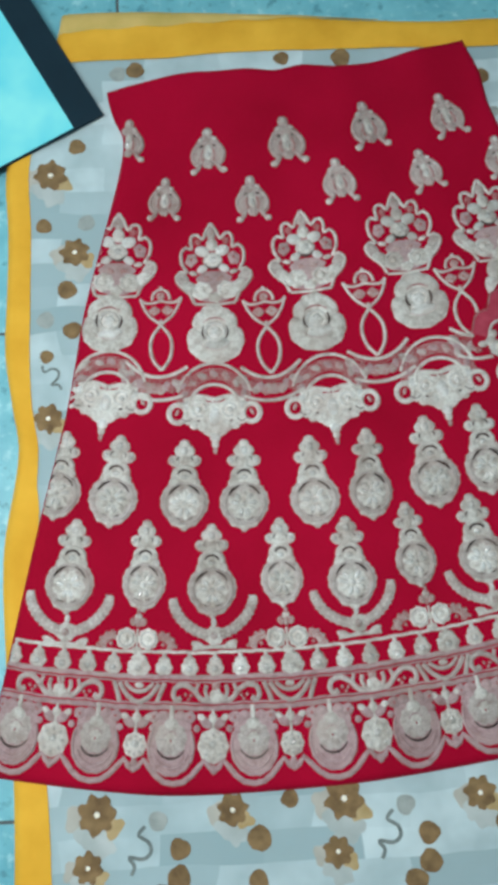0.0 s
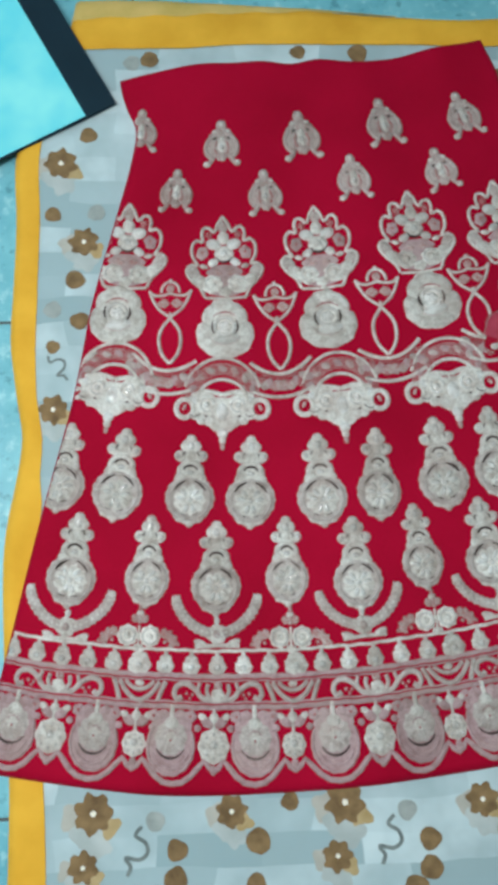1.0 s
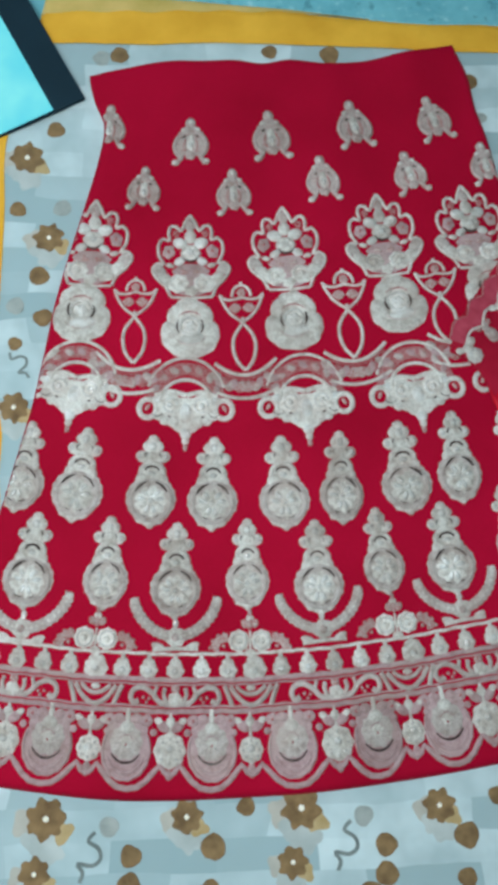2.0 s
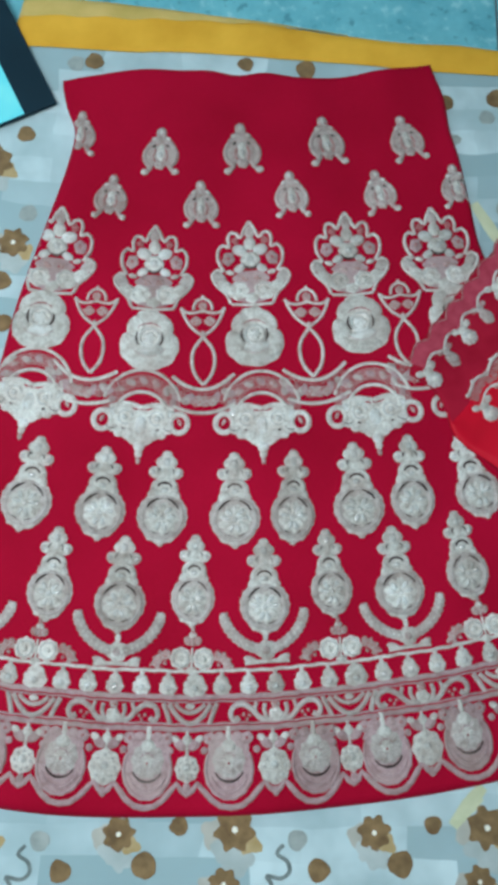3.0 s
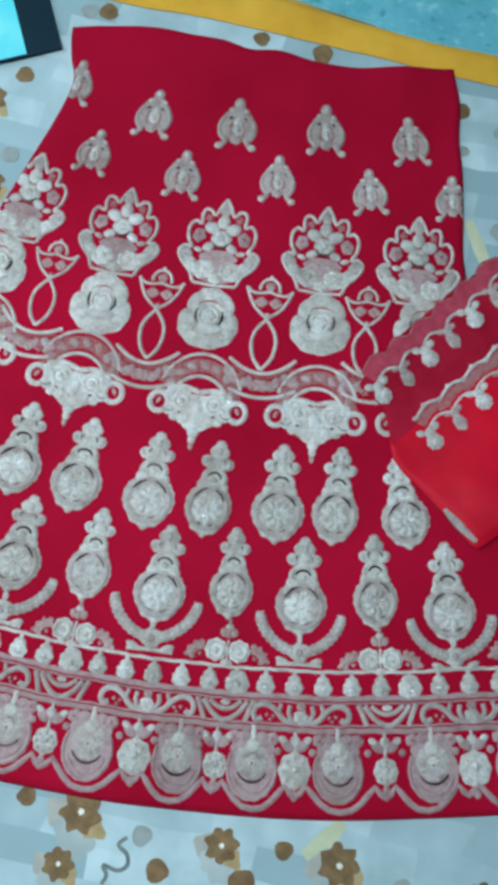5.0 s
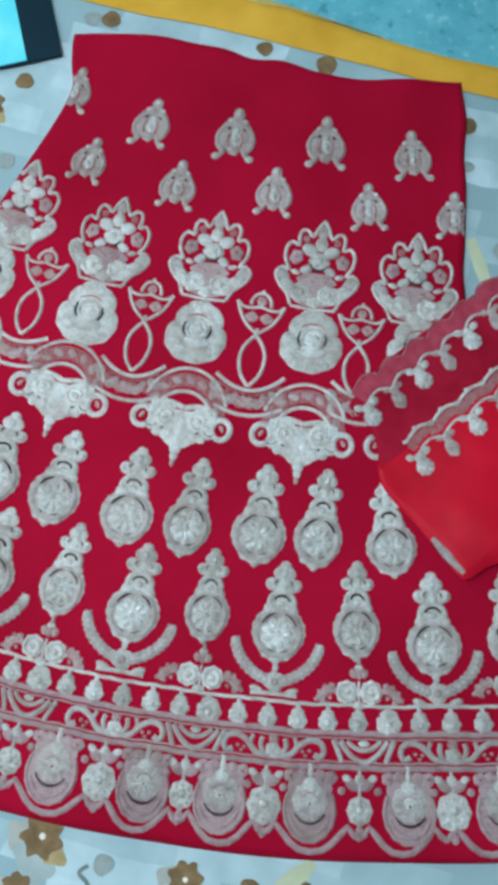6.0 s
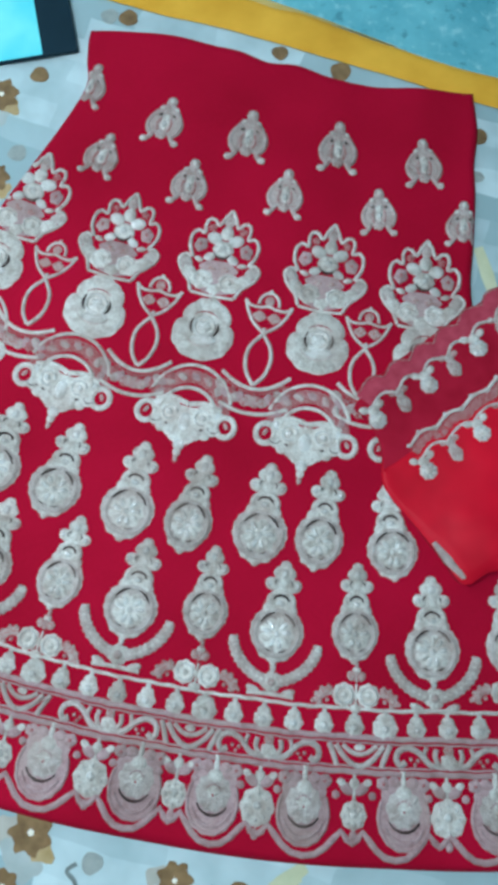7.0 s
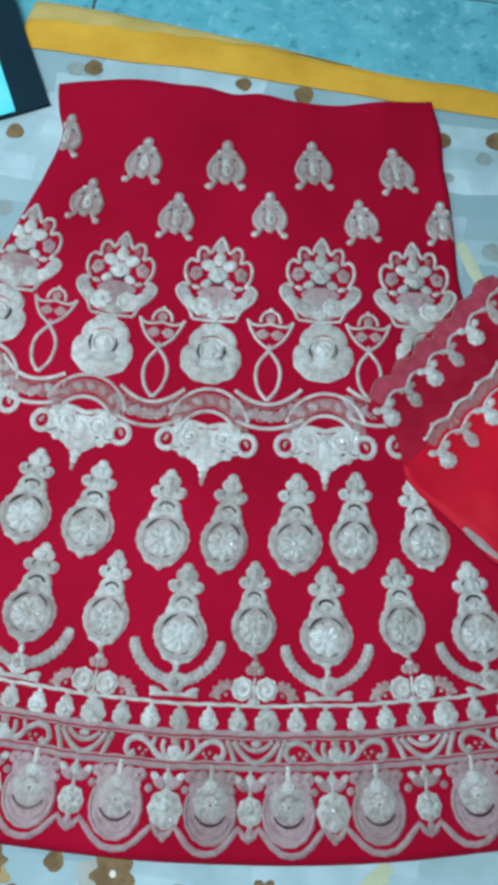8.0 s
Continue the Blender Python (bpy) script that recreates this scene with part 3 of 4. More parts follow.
floor = tagged(box("floor", (-2.0, -1.9, FLOOR - 0.12), (2.4, 2.2, FLOOR - 0.002), GROUT), "speckled blue-grey stone tile floor with dark joints", "floor", kind="structure")
tagged(box("wall_north", (-2.0, 2.2, FLOOR - 0.12), (2.4, 2.3, 2.7), PLASTER), "pale painted plaster wall of the room", "wall", kind="structure")
tagged(box("wall_south", (-2.0, -2.0, FLOOR - 0.12), (2.4, -1.9, 2.7), PLASTER), "pale painted plaster wall of the room", "wall", kind="structure")
tagged(box("wall_east", (2.4, -2.0, FLOOR - 0.12), (2.5, 2.3, 2.7), PLASTER), "pale painted plaster wall of the room", "wall", kind="structure")


def pierced_wall():
    """The west wall, with an opening for the added window."""
    bm = bmesh.new()
    for y0, y1, z0, z1 in ((-2.0, -0.1, FLOOR - 0.12, 2.7), (1.0, 2.3, FLOOR - 0.12, 2.7), (-0.1, 1.0, FLOOR - 0.12, 0.9), (-0.1, 1.0, 2.1, 2.7)):
        made = bmesh.ops.create_cube(bm, size=1)["verts"]
        for v in made:
            v.co = (-2.05 + v.co.x * 0.1, (y0 + y1) / 2 + v.co.y * (y1 - y0), (z0 + z1) / 2 + v.co.z * (z1 - z0))
    me = bpy.data.meshes.new("wall_west")
    bm.to_mesh(me)
    bm.free()
    me.materials.append(PLASTER)
    return new("wall_west", me)


tagged(pierced_wall(), "pale painted plaster wall with a window opening", "wall", kind="structure")
# unseen window, added to go with the west fill lamp
window = tagged(new("unseen_window"), "unseen added window with a white wooden frame and clear panes", "window", kind="structure")
for lo, hi in (((-2.08, -0.1, 0.9), (-2.03, -0.04, 2.1)), ((-2.08, 0.94, 0.9), (-2.03, 1.0, 2.1)), ((-2.08, -0.04, 0.9), (-2.03, 0.94, 0.96)), ((-2.08, -0.04, 2.04), (-2.03, 0.94, 2.1)), ((-2.075, 0.43, 0.96), (-2.035, 0.47, 2.04))):
    box("window_frame", lo, hi, PLASTER, window, 0.004)
for y0, y1 in ((-0.04, 0.43), (0.47, 0.94)):
    pane = box("pane", (-2.057, y0, 0.96), (-2.053, y1, 2.04), GLASS, window)
    pane.visible_shadow = False
tagged(box("ceiling", (-2.1, -2.0, 2.7), (2.5, 2.3, 2.8), PLASTER), "plain white painted ceiling", "ceiling", kind="structure")

# ---- the bed sheet ----
SHEET_LEFT = ((-1.5, -0.14), (-0.538, -0.294), (-0.447, -0.309), (-0.30, -0.342), (-0.179, -0.364), (-0.05, -0.365), (0.008, -0.382), (0.082, -0.403), (0.159, -0.413), (0.25, -0.426), (0.352, -0.444), (0.44, -0.436), (0.52, -0.408), (0.65, -0.400))
SHEET_TOP = ((-0.50, 0.585), (-0.40, 0.604), (-0.244, 0.617), (-0.07, 0.626), (0.062, 0.628), (0.144, 0.632), (0.216, 0.643), (0.29, 0.646), (0.7, 0.70), (1.6, 0.84))
LEFT_WIDTH = ((-1.5, 0.05), (-0.54, 0.046), (-0.44, 0.043), (-0.133, 0.042), (-0.085, 0.031), (0.0, 0.029), (0.086, 0.036), (0.18, 0.035), (0.36, 0.036), (0.65, 0.034))
TOP_WIDTH = ((-0.5, 0.092), (-0.39, 0.089), (-0.24, 0.083), (-0.165, 0.073), (-0.055, 0.065), (0.1, 0.052), (0.215, 0.055), (0.295, 0.049), (1.6, 0.05))


def sheet_place(x, y, lift=0.0):
    left, top = along(SHEET_LEFT, y), along(SHEET_TOP, x)
    edge = min(x - left, top - y)
    fall = max(0.0, 1 - edge / 0.012) ** 2 * 0.009
    return x, y, sheet_z(x, y) + lift - fall


def bed_sheet():
    nx, ny = 110, 120
    verts, faces = [], []
    for j in range(ny + 1):
        for i in range(nx + 1):
            u, v = i / nx, (j / ny)
            x = -0.45 + 1.95 * u**1.25
            top = along(SHEET_TOP, x)
            y = -1.45 + (top + 1.45) * (1 - (1 - v) ** 1.5)
            left = along(SHEET_LEFT, y)
            x = left + (1.5 - left) * u**1.25
            y = -1.45 + (along(SHEET_TOP, x) + 1.45) * (1 - (1 - v) ** 1.5)
            verts.append(sheet_place(x, y))
    w = nx + 1
    for j in range(ny):
        for i in range(nx):
            faces.append((j * w + i, j * w + i + 1, (j + 1) * w + i + 1, (j + 1) * w + i))
    # the turned-down rim gives the cloth its thickness
    rim = [j * w for j in range(ny, -1, -1)] + [i for i in range(1, w)] + [j * w + nx for j in range(1, ny + 1)] + [ny * w + i for i in range(nx - 1, 0, -1)]
    base = len(verts)
    verts += [(verts[k][0], verts[k][1], FLOOR) for k in rim]
    for k in range(len(rim)):
        m = (k + 1) % len(rim)
        faces.append((rim[k], base + k, base + m, rim[m]))
    return mesh_object("bed_sheet", verts, faces, [COTTON])


sheet = tagged(bed_sheet(), "white cotton sheet printed with brown flowers, yellow border, on the floor", "bed sheet")


def border(name, side, n, lift):
    """One yellow border strip along the left or the top of the sheet."""
    verts, faces = [], []
    for i in range(n + 1):
        for k in range(7):
            q = k / 6
            if side == "left":
                y = -1.44 + 2.05 * i / n
                y = min(y, 0.50)
                x = along(SHEET_LEFT, y) - 0.001 + along(LEFT_WIDTH, y) * q
            else:
                x = -0.402 + 1.87 * i / n
                y = along(SHEET_TOP, x) + 0.001 - along(TOP_WIDTH, x) * q
            px, py, pz = sheet_place(x, y)
            verts.append((px, py, pz + lift + 0.0012 * math.sin(q * math.pi)))
    for i in range(n):
        for k in range(6):
            a = i * 7 + k
            faces.append((a, a + 1, a + 8, a + 7) if side == "left" else (a, a + 7, a + 8, a + 1))
    return mesh_object(name, verts, faces, [YELLOW], sheet)


def border_fold():
    """The paler turned-back edge of the top border, narrowing along it."""
    n, verts, faces = 60, [], []
    for i in range(n + 1):
        x = -0.40 + 0.46 * i / n
        depth = along(TOP_WIDTH, x) * (0.46 - 0.40 * (i / n) ** 1.4) + 0.0015 * math.sin(i * 0.7)
        for k in range(5):
            px, py, pz = sheet_place(x, along(SHEET_TOP, x) + 0.002 - depth * k / 4)
            verts.append((px, py, pz + 0.0036 + 0.0016 * math.sin(math.pi * k / 4)))
    for i in range(n):
        for k in range(4):
            a = i * 5 + k
            faces.append((a, a + 5, a + 6, a + 1))
    return mesh_object("border_fold", verts, faces, [STRAW], sheet)


tagged(border_fold(), "paler folded-back edge of the yellow border")
tagged(border("yellow_border", "left", 160, 0.0012), "plain marigold yellow border strip")
tagged(border("yellow_border", "top", 160, 0.0022), "plain marigold yellow border strip")


def print_patch(name, mat, outline, lift):
    """A printed shape: a fan of faces lying on the sheet."""
    cx = sum(p[0] for p in outline) / len(outline)
    cy = sum(p[1] for p in outline) / len(outline)
    mid = [((p[0] + cx) / 2, (p[1] + cy) / 2) for p in outline]
    n = len(outline)
    verts = [sheet_place(x, y, lift) for x, y in outline + mid + [(cx, cy)]]
    faces = [(i, (i + 1) % n, n + (i + 1) % n, n + i) for i in range(n)] + [(n + i, n + (i + 1) % n, 2 * n) for i in range(n)]
    return mesh_object(name, verts, faces, [mat], sheet)


def blob(x, y, r, lobes, amp, seed):
    rnd = random.Random(seed)
    out = []
    n = max(14, lobes * 5)
    ph = rnd.uniform(0, 6)
    for i in range(n):
        a = 2 * math.pi * i / n
        q = r * (1 + amp * math.cos(lobes * a + ph) + rnd.uniform(-0.07, 0.07))
        out.append((x + q * math.cos(a), y + q * math.sin(a)))
    return out


def printed_flower(x, y, r, seed, leaf=True):
    if leaf:
        print_patch("printed_leaf", BEIGE, blob(x - r * 0.95, y - r * 0.35, r * 0.75, 4, 0.16, seed + 5), 0.0003)
        print_patch("printed_leaf", ASH, blob(x + r * 0.35, y - r * 1.35, r * 0.85, 5, 0.14, seed + 6), 0.0004)
        print_patch("printed_leaf", OCHRE, blob(x + r * 0.95, y - r * 0.55, r * 0.55, 3, 0.25, seed + 1), 0.0005)
        print_patch("printed_leaf", ASH, blob(x - r * 0.5, y - r * 1.1, r * 0.6, 3, 0.2, seed + 2), 0.0006)
    print_patch("printed_flower", BROWN, blob(x, y, r, 7, 0.14, seed), 0.0008)
    print_patch("printed_flower_centre", PALE, blob(x, y, r * 0.16, 5, 0.1, seed + 3), 0.0011)


def printed_dot(x, y, r, seed, mat=None):
    print_patch("printed_dot", mat or BROWN, blob(x, y, r, 3, 0.06, seed), 0.0008)


def printed_line(x, y, size, turn):
    pts = smooth([(0.010, 0.024), (0.004, 0.014), (0.016, 0.008), (0.020, -0.002), (0.012, -0.010), (-0.004, -0.010), (0.003, -0.018), (0.001, -0.028)], 4)
    c, s = math.cos(radians(turn)), math.sin(radians(turn))
    st = Stitch().stroke([((px * c - py * s) * size, (px * s + py * c) * size) for px, py in pts], 0.0042 * size, 0.0)
    verts = [sheet_place(x + a, y + b, 0.0008) for a, b, h in st.v]
    mesh_object("printed_line", verts, st.f, [SLATE], sheet)


# one repeat of the print, along the weave
for k in range(-1, 5):
    for row in range(-3, 3):
        ox, oy = -0.208 + 0.2795 * k + 0.012 * row, -0.462 + 0.044 * k - 0.26 * row
        if row and k == -1:
            continue
        for dx, dy, r, kind in ((0, 0, 0.021, "flower"), (0.154, 0.020, 0.017, "flower"), (-0.003, -0.056, 0.016, "flower"), (0.187, -0.007, 0.014, "dot"), (0.098, -0.027, 0.012, "dot"), (0.101, -0.056, 0.013, "dot"), (0.218, 0.038, 0.010, "dot"), (0.086, -0.077, 0.013, "dot"), (0.070, 0.000, 0.011, "grey"), (0.046, -0.031, 1.0, "line"), (0.19, -0.05, 0.011, "dot"), (0.13, 0.07, 0.012, "grey"), (0.03, 0.10, 0.016, "flower"), (0.2, 0.12, 0.012, "dot")):
            x, y = ox + dx, oy + dy
            if row < 0 and x < 0.66:
                continue
            if x < along(SHEET_LEFT, y) + 0.06 or y > along(SHEET_TOP, x) - 0.09:
                continue
            seed = int(1000 + k * 37 + row * 91 + dx * 500)
            if dy > 0.06 and row == 0:
                continue
            if kind == "flower":
                printed_flower(x, y, r, seed)
            elif kind == "line":
                printed_line(x, y, r, 0)
            else:
                printed_dot(x, y, r, seed, GREY if kind == "grey" else BROWN)

for x, y, r, s in ((-0.378, 0.339, 0.021, 3), (-0.329, 0.228, 0.019, 9), (-0.331, -0.004, 0.018, 12)):
    printed_flower(x, y, r, s)
for x, y, r, s, mat in ((-0.348, 0.386, 0.012, 1, BROWN), (-0.332, 0.173, 0.013, 2, BROWN), (-0.319, 0.272, 0.012, 3, GREY), (-0.376, 0.262, 0.011, 4, BROWN), (-0.317, 0.117, 0.012, 5, BROWN), (-0.345, 0.078, 0.009, 6, BROWN), (-0.354, 0.128, 0.012, 7, GREY),
                     (-0.281, 0.513, 0.013, 8, BROWN), (-0.305, 0.505, 0.012, 9, GREY), (0.009, 0.556, 0.014, 10, BROWN), (-0.075, 0.548, 0.011, 11, BROWN), (0.208, 0.541, 0.012, 12, BROWN), (0.279, 0.560, 0.015, 13, BROWN), (0.268, 0.528, 0.011, 14, GREY), (0.228, 0.485, 0.008, 15, GREY), (0.305, 0.392, 0.013, 16, GREY), (0.33, 0.47, 0.013, 17, BROWN), (0.36, 0.56, 0.016, 18, BROWN)):
    printed_dot(x, y, r, s, mat)
printed_line(-0.338, 0.048, 0.8, 55)
for x, y, dx, dy in ((0.262, 0.393, 0.046, -0.060), (0.312, -0.378, 0.030, 0.046), (0.318, -0.366, 0.022, 0.024)):
    n = math.hypot(dx, dy)
    px, py = -dy / n * 0.006, dx / n * 0.006
    print_patch("printed_stem", LEMON, [(x - px, y - py), (x + dx * 0.5 - px * 1.4, y + dy * 0.5 - py * 1.4), (x + dx - px, y + dy - py), (x + dx + px, y + dy + py), (x + dx * 0.5 + px * 1.4, y + dy * 0.5 + py * 1.4), (x + px, y + py)], 0.0007)


# ---- the embroidered skirt ----
def skirt_cloth():
    nx, ny = 120, 150
    verts, faces = [], []
    for j in range(ny + 1):
        for i in range(nx + 1):
            u, v = i / nx, j / ny
            x = -0.34 + 0.8 * u
            for _ in range(6):
                low, high = hem_y(x) - 0.004 - 0.004 * math.exp(-(((x + 0.13) / 0.09) ** 2)), along(SKIRT_TOP, x)
                y = low + (high - low) * v
                left, right = along(SKIRT_LEFT, y), along(SKIRT_RIGHT, y)
                x = left + (right - left) * u
            edge = min(u * (right - left), (1 - u) * (right - left), (y - low), (high - y))
            fall = max(0.0, 1 - edge / 0.008) ** 2 * 0.007
            verts.append((x, y, skirt_z(x, y) - fall))
    w = nx + 1
    for j in range(ny):
        for i in range(nx):
            faces.append((j * w + i, j * w + i + 1, (j + 1) * w + i + 1, (j + 1) * w + i))
    rim = [j * w for j in range(ny, -1, -1)] + [i for i in range(1, w)] + [j * w + nx for j in range(1, ny + 1)] + [ny * w + i for i in range(nx - 1, 0, -1)]
    base = len(verts)
    verts += [(verts[k][0], verts[k][1], sheet_z(verts[k][0], verts[k][1]) + 0.0003) for k in rim]
    for k in range(len(rim)):
        m = (k + 1) % len(rim)
        faces.append((rim[k], base + k, base + m, rim[m]))
    return mesh_object("skirt", verts, faces, [VELVET])


skirt = tagged(skirt_cloth(), "crimson velvet skirt with silver embroidery spread flat on the sheet", "skirt")


def sew(name, stitch, x, y, turn, scale=1.0, wide=1.0, parent=None, place=skirt_place):
    c, s = math.cos(radians(turn)), math.sin(radians(turn))
    verts = []
    for a, b, h in stitch.v:
        a, b = a * scale * wide, b * scale
        verts.append(place(x + a * c - b * s, y + a * s + b * c, h))
    ob = mesh_object(name, verts, stitch.f, THREADS, parent or skirt, stitch.m)
    for under, piece in stitch.subs:
        sew(under, piece, x, y, turn, scale, wide, ob, place)
    return ob


# x, y, turn, size
for x, y, turn, size in ((-0.2745, 0.396, 4, 1.06), (-0.164, 0.390, 8.1, 1.16), (-0.0585, 0.4135, 14, 1.22), (0.051, 0.445, 18.5, 1.18), (0.1575, 0.4685, 24, 1.12), (-0.215, 0.3125, 4, 1.04), (-0.0975, 0.3215, 11, 1.09), (0.017, 0.3565, 15, 1.08), (0.1315, 0.382, 22, 1.04), (0.233, 0.411, 19, 1.03)):
    sew("embroidered_bell", small_bell(), x, y, turn, size, 0.92)
for x, y, turn, size in ((-0.2675, 0.222, 5, 1.0), (-0.1402, 0.2196, 9, 0.97), (-0.0197, 0.2476, 11.5, 0.975), (0.1038, 0.2846, 13, 0.976), (0.2184, 0.3116, 15.9, 0.987)):
    sew("embroidered_crown", crown(), x, y, turn, size)
ROSES = ((-0.267, 0.129, 5), (-0.128, 0.125, 8.5), (0.001, 0.152, 11), (0.131, 0.193, 14), (0.250, 0.232, 17))
for x, y, turn in ROSES:
    sew("embroidered_rose", rose(), x, y, turn, 0.98)
for x, y, turn, size in ((-0.1983, 0.1233, 7, 0.96), (-0.0613, 0.1333, 10.5, 0.985), (0.0693, 0.1678, 13, 1.01), (0.1863, 0.2003, 14.5, 0.96)):
    sew("embroidered_lily", lily(), x, y, turn, size)
BRACKETS = ((-0.2583, 0.0174, -1), (-0.1178, 0.0121, 6.6), (0.0298, 0.0357, 11), (0.1659, 0.0700, 14.2), (0.292, 0.110, 19.4))
for x, y, turn in BRACKETS:
    sew("embroidered_bracket", bracket(), x, y, turn, 1.05)
# the upper row of drops, then the lower one; the narrow drops are nine tenths as wide
for k, (x, y, turn, size) in enumerate(((-0.3035, -0.0751, -1.5, 0.915), (-0.233, -0.0771, -1, 0.944), (-0.1471, -0.0746, 5.5, 0.918), (-0.0736, -0.0681, 5.5, 0.932), (0.0107, -0.0566, 10, 0.936), (0.0793, -0.0416, 8, 0.927), (0.1547, -0.0196, 13.5, 0.945), (0.2182, 0.0009, 12, 0.930), (0.2923, 0.0206, 27, 0.88))):
    sew("embroidered_teardrop", teardrop(0.89 if k in (5, 7) else 1.0), x, y, turn, size)
for k, (x, y, turn, size) in enumerate(((-0.273, -0.1846, 1, 0.919), (-0.1841, -0.1767, 3.5, 0.885), (-0.1031, -0.1756, 6.1, 0.908), (-0.0207, -0.1582, 7.3, 0.860), (0.0618, -0.1517, 10.3, 0.902), (0.1357, -0.1235, 14.5, 0.835), (0.2147, -0.1102, 15.3, 0.895), (0.2905, -0.0768, 20, 0.863), (0.3725, -0.0587, 22.5, 0.915), (0.447, -0.024, 26, 0.87))):
    sew("embroidered_teardrop", teardrop(1.0 if k % 2 == 0 else 0.91), x, y, turn, size)
for x, y, turn, size in ((-0.2692, -0.2488, 1.7, 1.0), (-0.0947, -0.238, 7.5, 0.985), (0.0723, -0.209, 13, 0.965), (0.2318, -0.168, 17, 0.94), (0.3958, -0.1125, 23, 0.95)):
    sew("embroidered_crescent", crescent(), x, y, turn, size)
for x, y, turn in ((-0.1832, -0.2638, 3.3), (-0.007, -0.2458, 7.8), (0.160, -0.2065, 14), (0.3235, -0.1565, 21), (0.476, -0.085, 24)):
    sew("embroidered_twin_flower", twin_flower(), x, y, turn, 0.96)


def hem_row(xs, off):
    for x in xs:
        x0 = x
        for _ in range(3):
            x0 += x - hem_point(x0, off)[0]
        yield hem_point(x0, off)


for x, y, turn in hem_row((-0.312, -0.218, -0.131, -0.036, 0.053, 0.148, 0.226, 0.315, 0.412, 0.50), 0.0528):
    sew("embroidered_medallion", medallion(), x, y, turn, 0.95, 0.94)
for k, (x, y, turn) in enumerate(hem_row((-0.267, -0.172, -0.082, 0.008, 0.104, 0.189, 0.272, 0.366, 0.456), 0.047)):
    sew("embroidered_sprig", sprig(1.22 if k % 2 == 0 else 0.92), x, y, turn, 1.0)
for k in range(29):
    x, y, turn = hem_point(-0.334 + 0.0325 * k, 0.1355)
    sew("embroidered_droplet", droplet(1.32 if k % 6 == 5 else 1.0), x, y, turn, 1.0)


def hem_band(name, stitch):
    """Sews a band whose own x runs along the hem and y across it."""
    verts = []
    for a, b, h in stitch.v:
        x, y, _ = hem_point(a, b)
        verts.append(skirt_place(x, y, h))
    return mesh_object(name, verts, stitch.f, THREADS, skirt, stitch.m)


def line_pts(off, wob=0.0008, n=150):
    return [(-0.36 + 0.98 * i / n, off + wob * math.sin(i * 1.7) + wob * math.sin(i * 0.41)) for i in range(n + 1)]


for off, w, mat in ((0.1505, 0.0040, 0), (0.1225, 0.0058, 0), (0.0885, 0.0058, 0), (0.1172, 0.0022, 7), (0.0938, 0.0022, 7)):
    hem_band("embroidered_line", Stitch().stroke(line_pts(off, 0.0005), w, 0.0013, 7 if mat == 0 and off < 0.13 else mat))


def scroll_unit(x, kind):
    s = Stitch()
    if kind == 0:
        s.dome(x, 0.101, 0.0085, 0.0085, 0.0016, 0, 5, 0.1)
        s.dome(x, 0.1125, 0.0055, 0.005, 0.0014, 1)
        for q in (1, -1):
            s.stroke(smooth([(x + q * a, b) for a, b in ((0.004, 0.096), (0.018, 0.098), (0.029, 0.109), (0.040, 0.114), (0.050, 0.111), (0.053, 0.103), (0.049, 0.097), (0.043, 0.100))], 4), 0.0062, 0.0015, 9)
            s.stroke(smooth([(x + q * a, b) for a, b in ((0.010, 0.098), (0.0135, 0.106), (0.012, 0.114))], 3), 0.0052, 0.0014, 9)
            s.stroke(smooth([(x + q * a, b) for a, b in ((0.020, 0.100), (0.0245, 0.107), (0.022, 0.1155))], 3), 0.0046, 0.0014, 9)
            s.beads([(x + q * 0.034, 0.098), (x + q * 0.038, 0.103), (x + q * 0.031, 0.102)], 0.0022, 1)
    else:
        for q in (1, -1):
            s.stroke(smooth([(x + q * a, b) for a, b in ((0.032, 0.116), (0.027, 0.105), (0.023, 0.094))], 4), 0.0058, 0.0015, 9)
            s.stroke(smooth([(x + q * a, b) for a, b in ((0.025, 0.115), (0.016, 0.103), (0.006, 0.0955), (0.0, 0.094))], 4), 0.0058, 0.0015, 9)
            s.stroke(smooth([(x + q * a, b) for a, b in ((0.018, 0.115), (0.009, 0.108), (0.0, 0.1055))], 4), 0.0050, 0.0014, 9)
        s.dome(x, 0.1125, 0.006, 0.0035, 0.0014, 0)
    return hem_band("embroidered_scroll", s)


for k, x in enumerate((-0.268, -0.169, -0.073, 0.018, 0.119, 0.207, 0.292, 0.387, 0.478)):
    scroll_unit(x, k % 2)


def zigzag():
    mids = (-0.356, -0.2675, -0.170, -0.0765, 0.0155, 0.114, 0.200, 0.287, 0.382, 0.466, 0.550)
    pts = []
    for a, b in zip(mids, mids[1:]):
        w = b - a
        for q, off in ((0.0, 0.0205), (0.06, 0.0245), (0.12, 0.0315), (0.19, 0.0245), (0.28, 0.0150), (0.38, 0.0085), (0.5, 0.0065), (0.62, 0.0085), (0.72, 0.0150), (0.81, 0.0245), (0.88, 0.0315), (0.94, 0.0245)):
            pts.append((a + w * q, off))
    hem_band("embroidered_zigzag", Stitch().stroke(pts, 0.0064, 0.0013, 7).beads(pts, 0.0021, 7, 0.002))


zigzag()


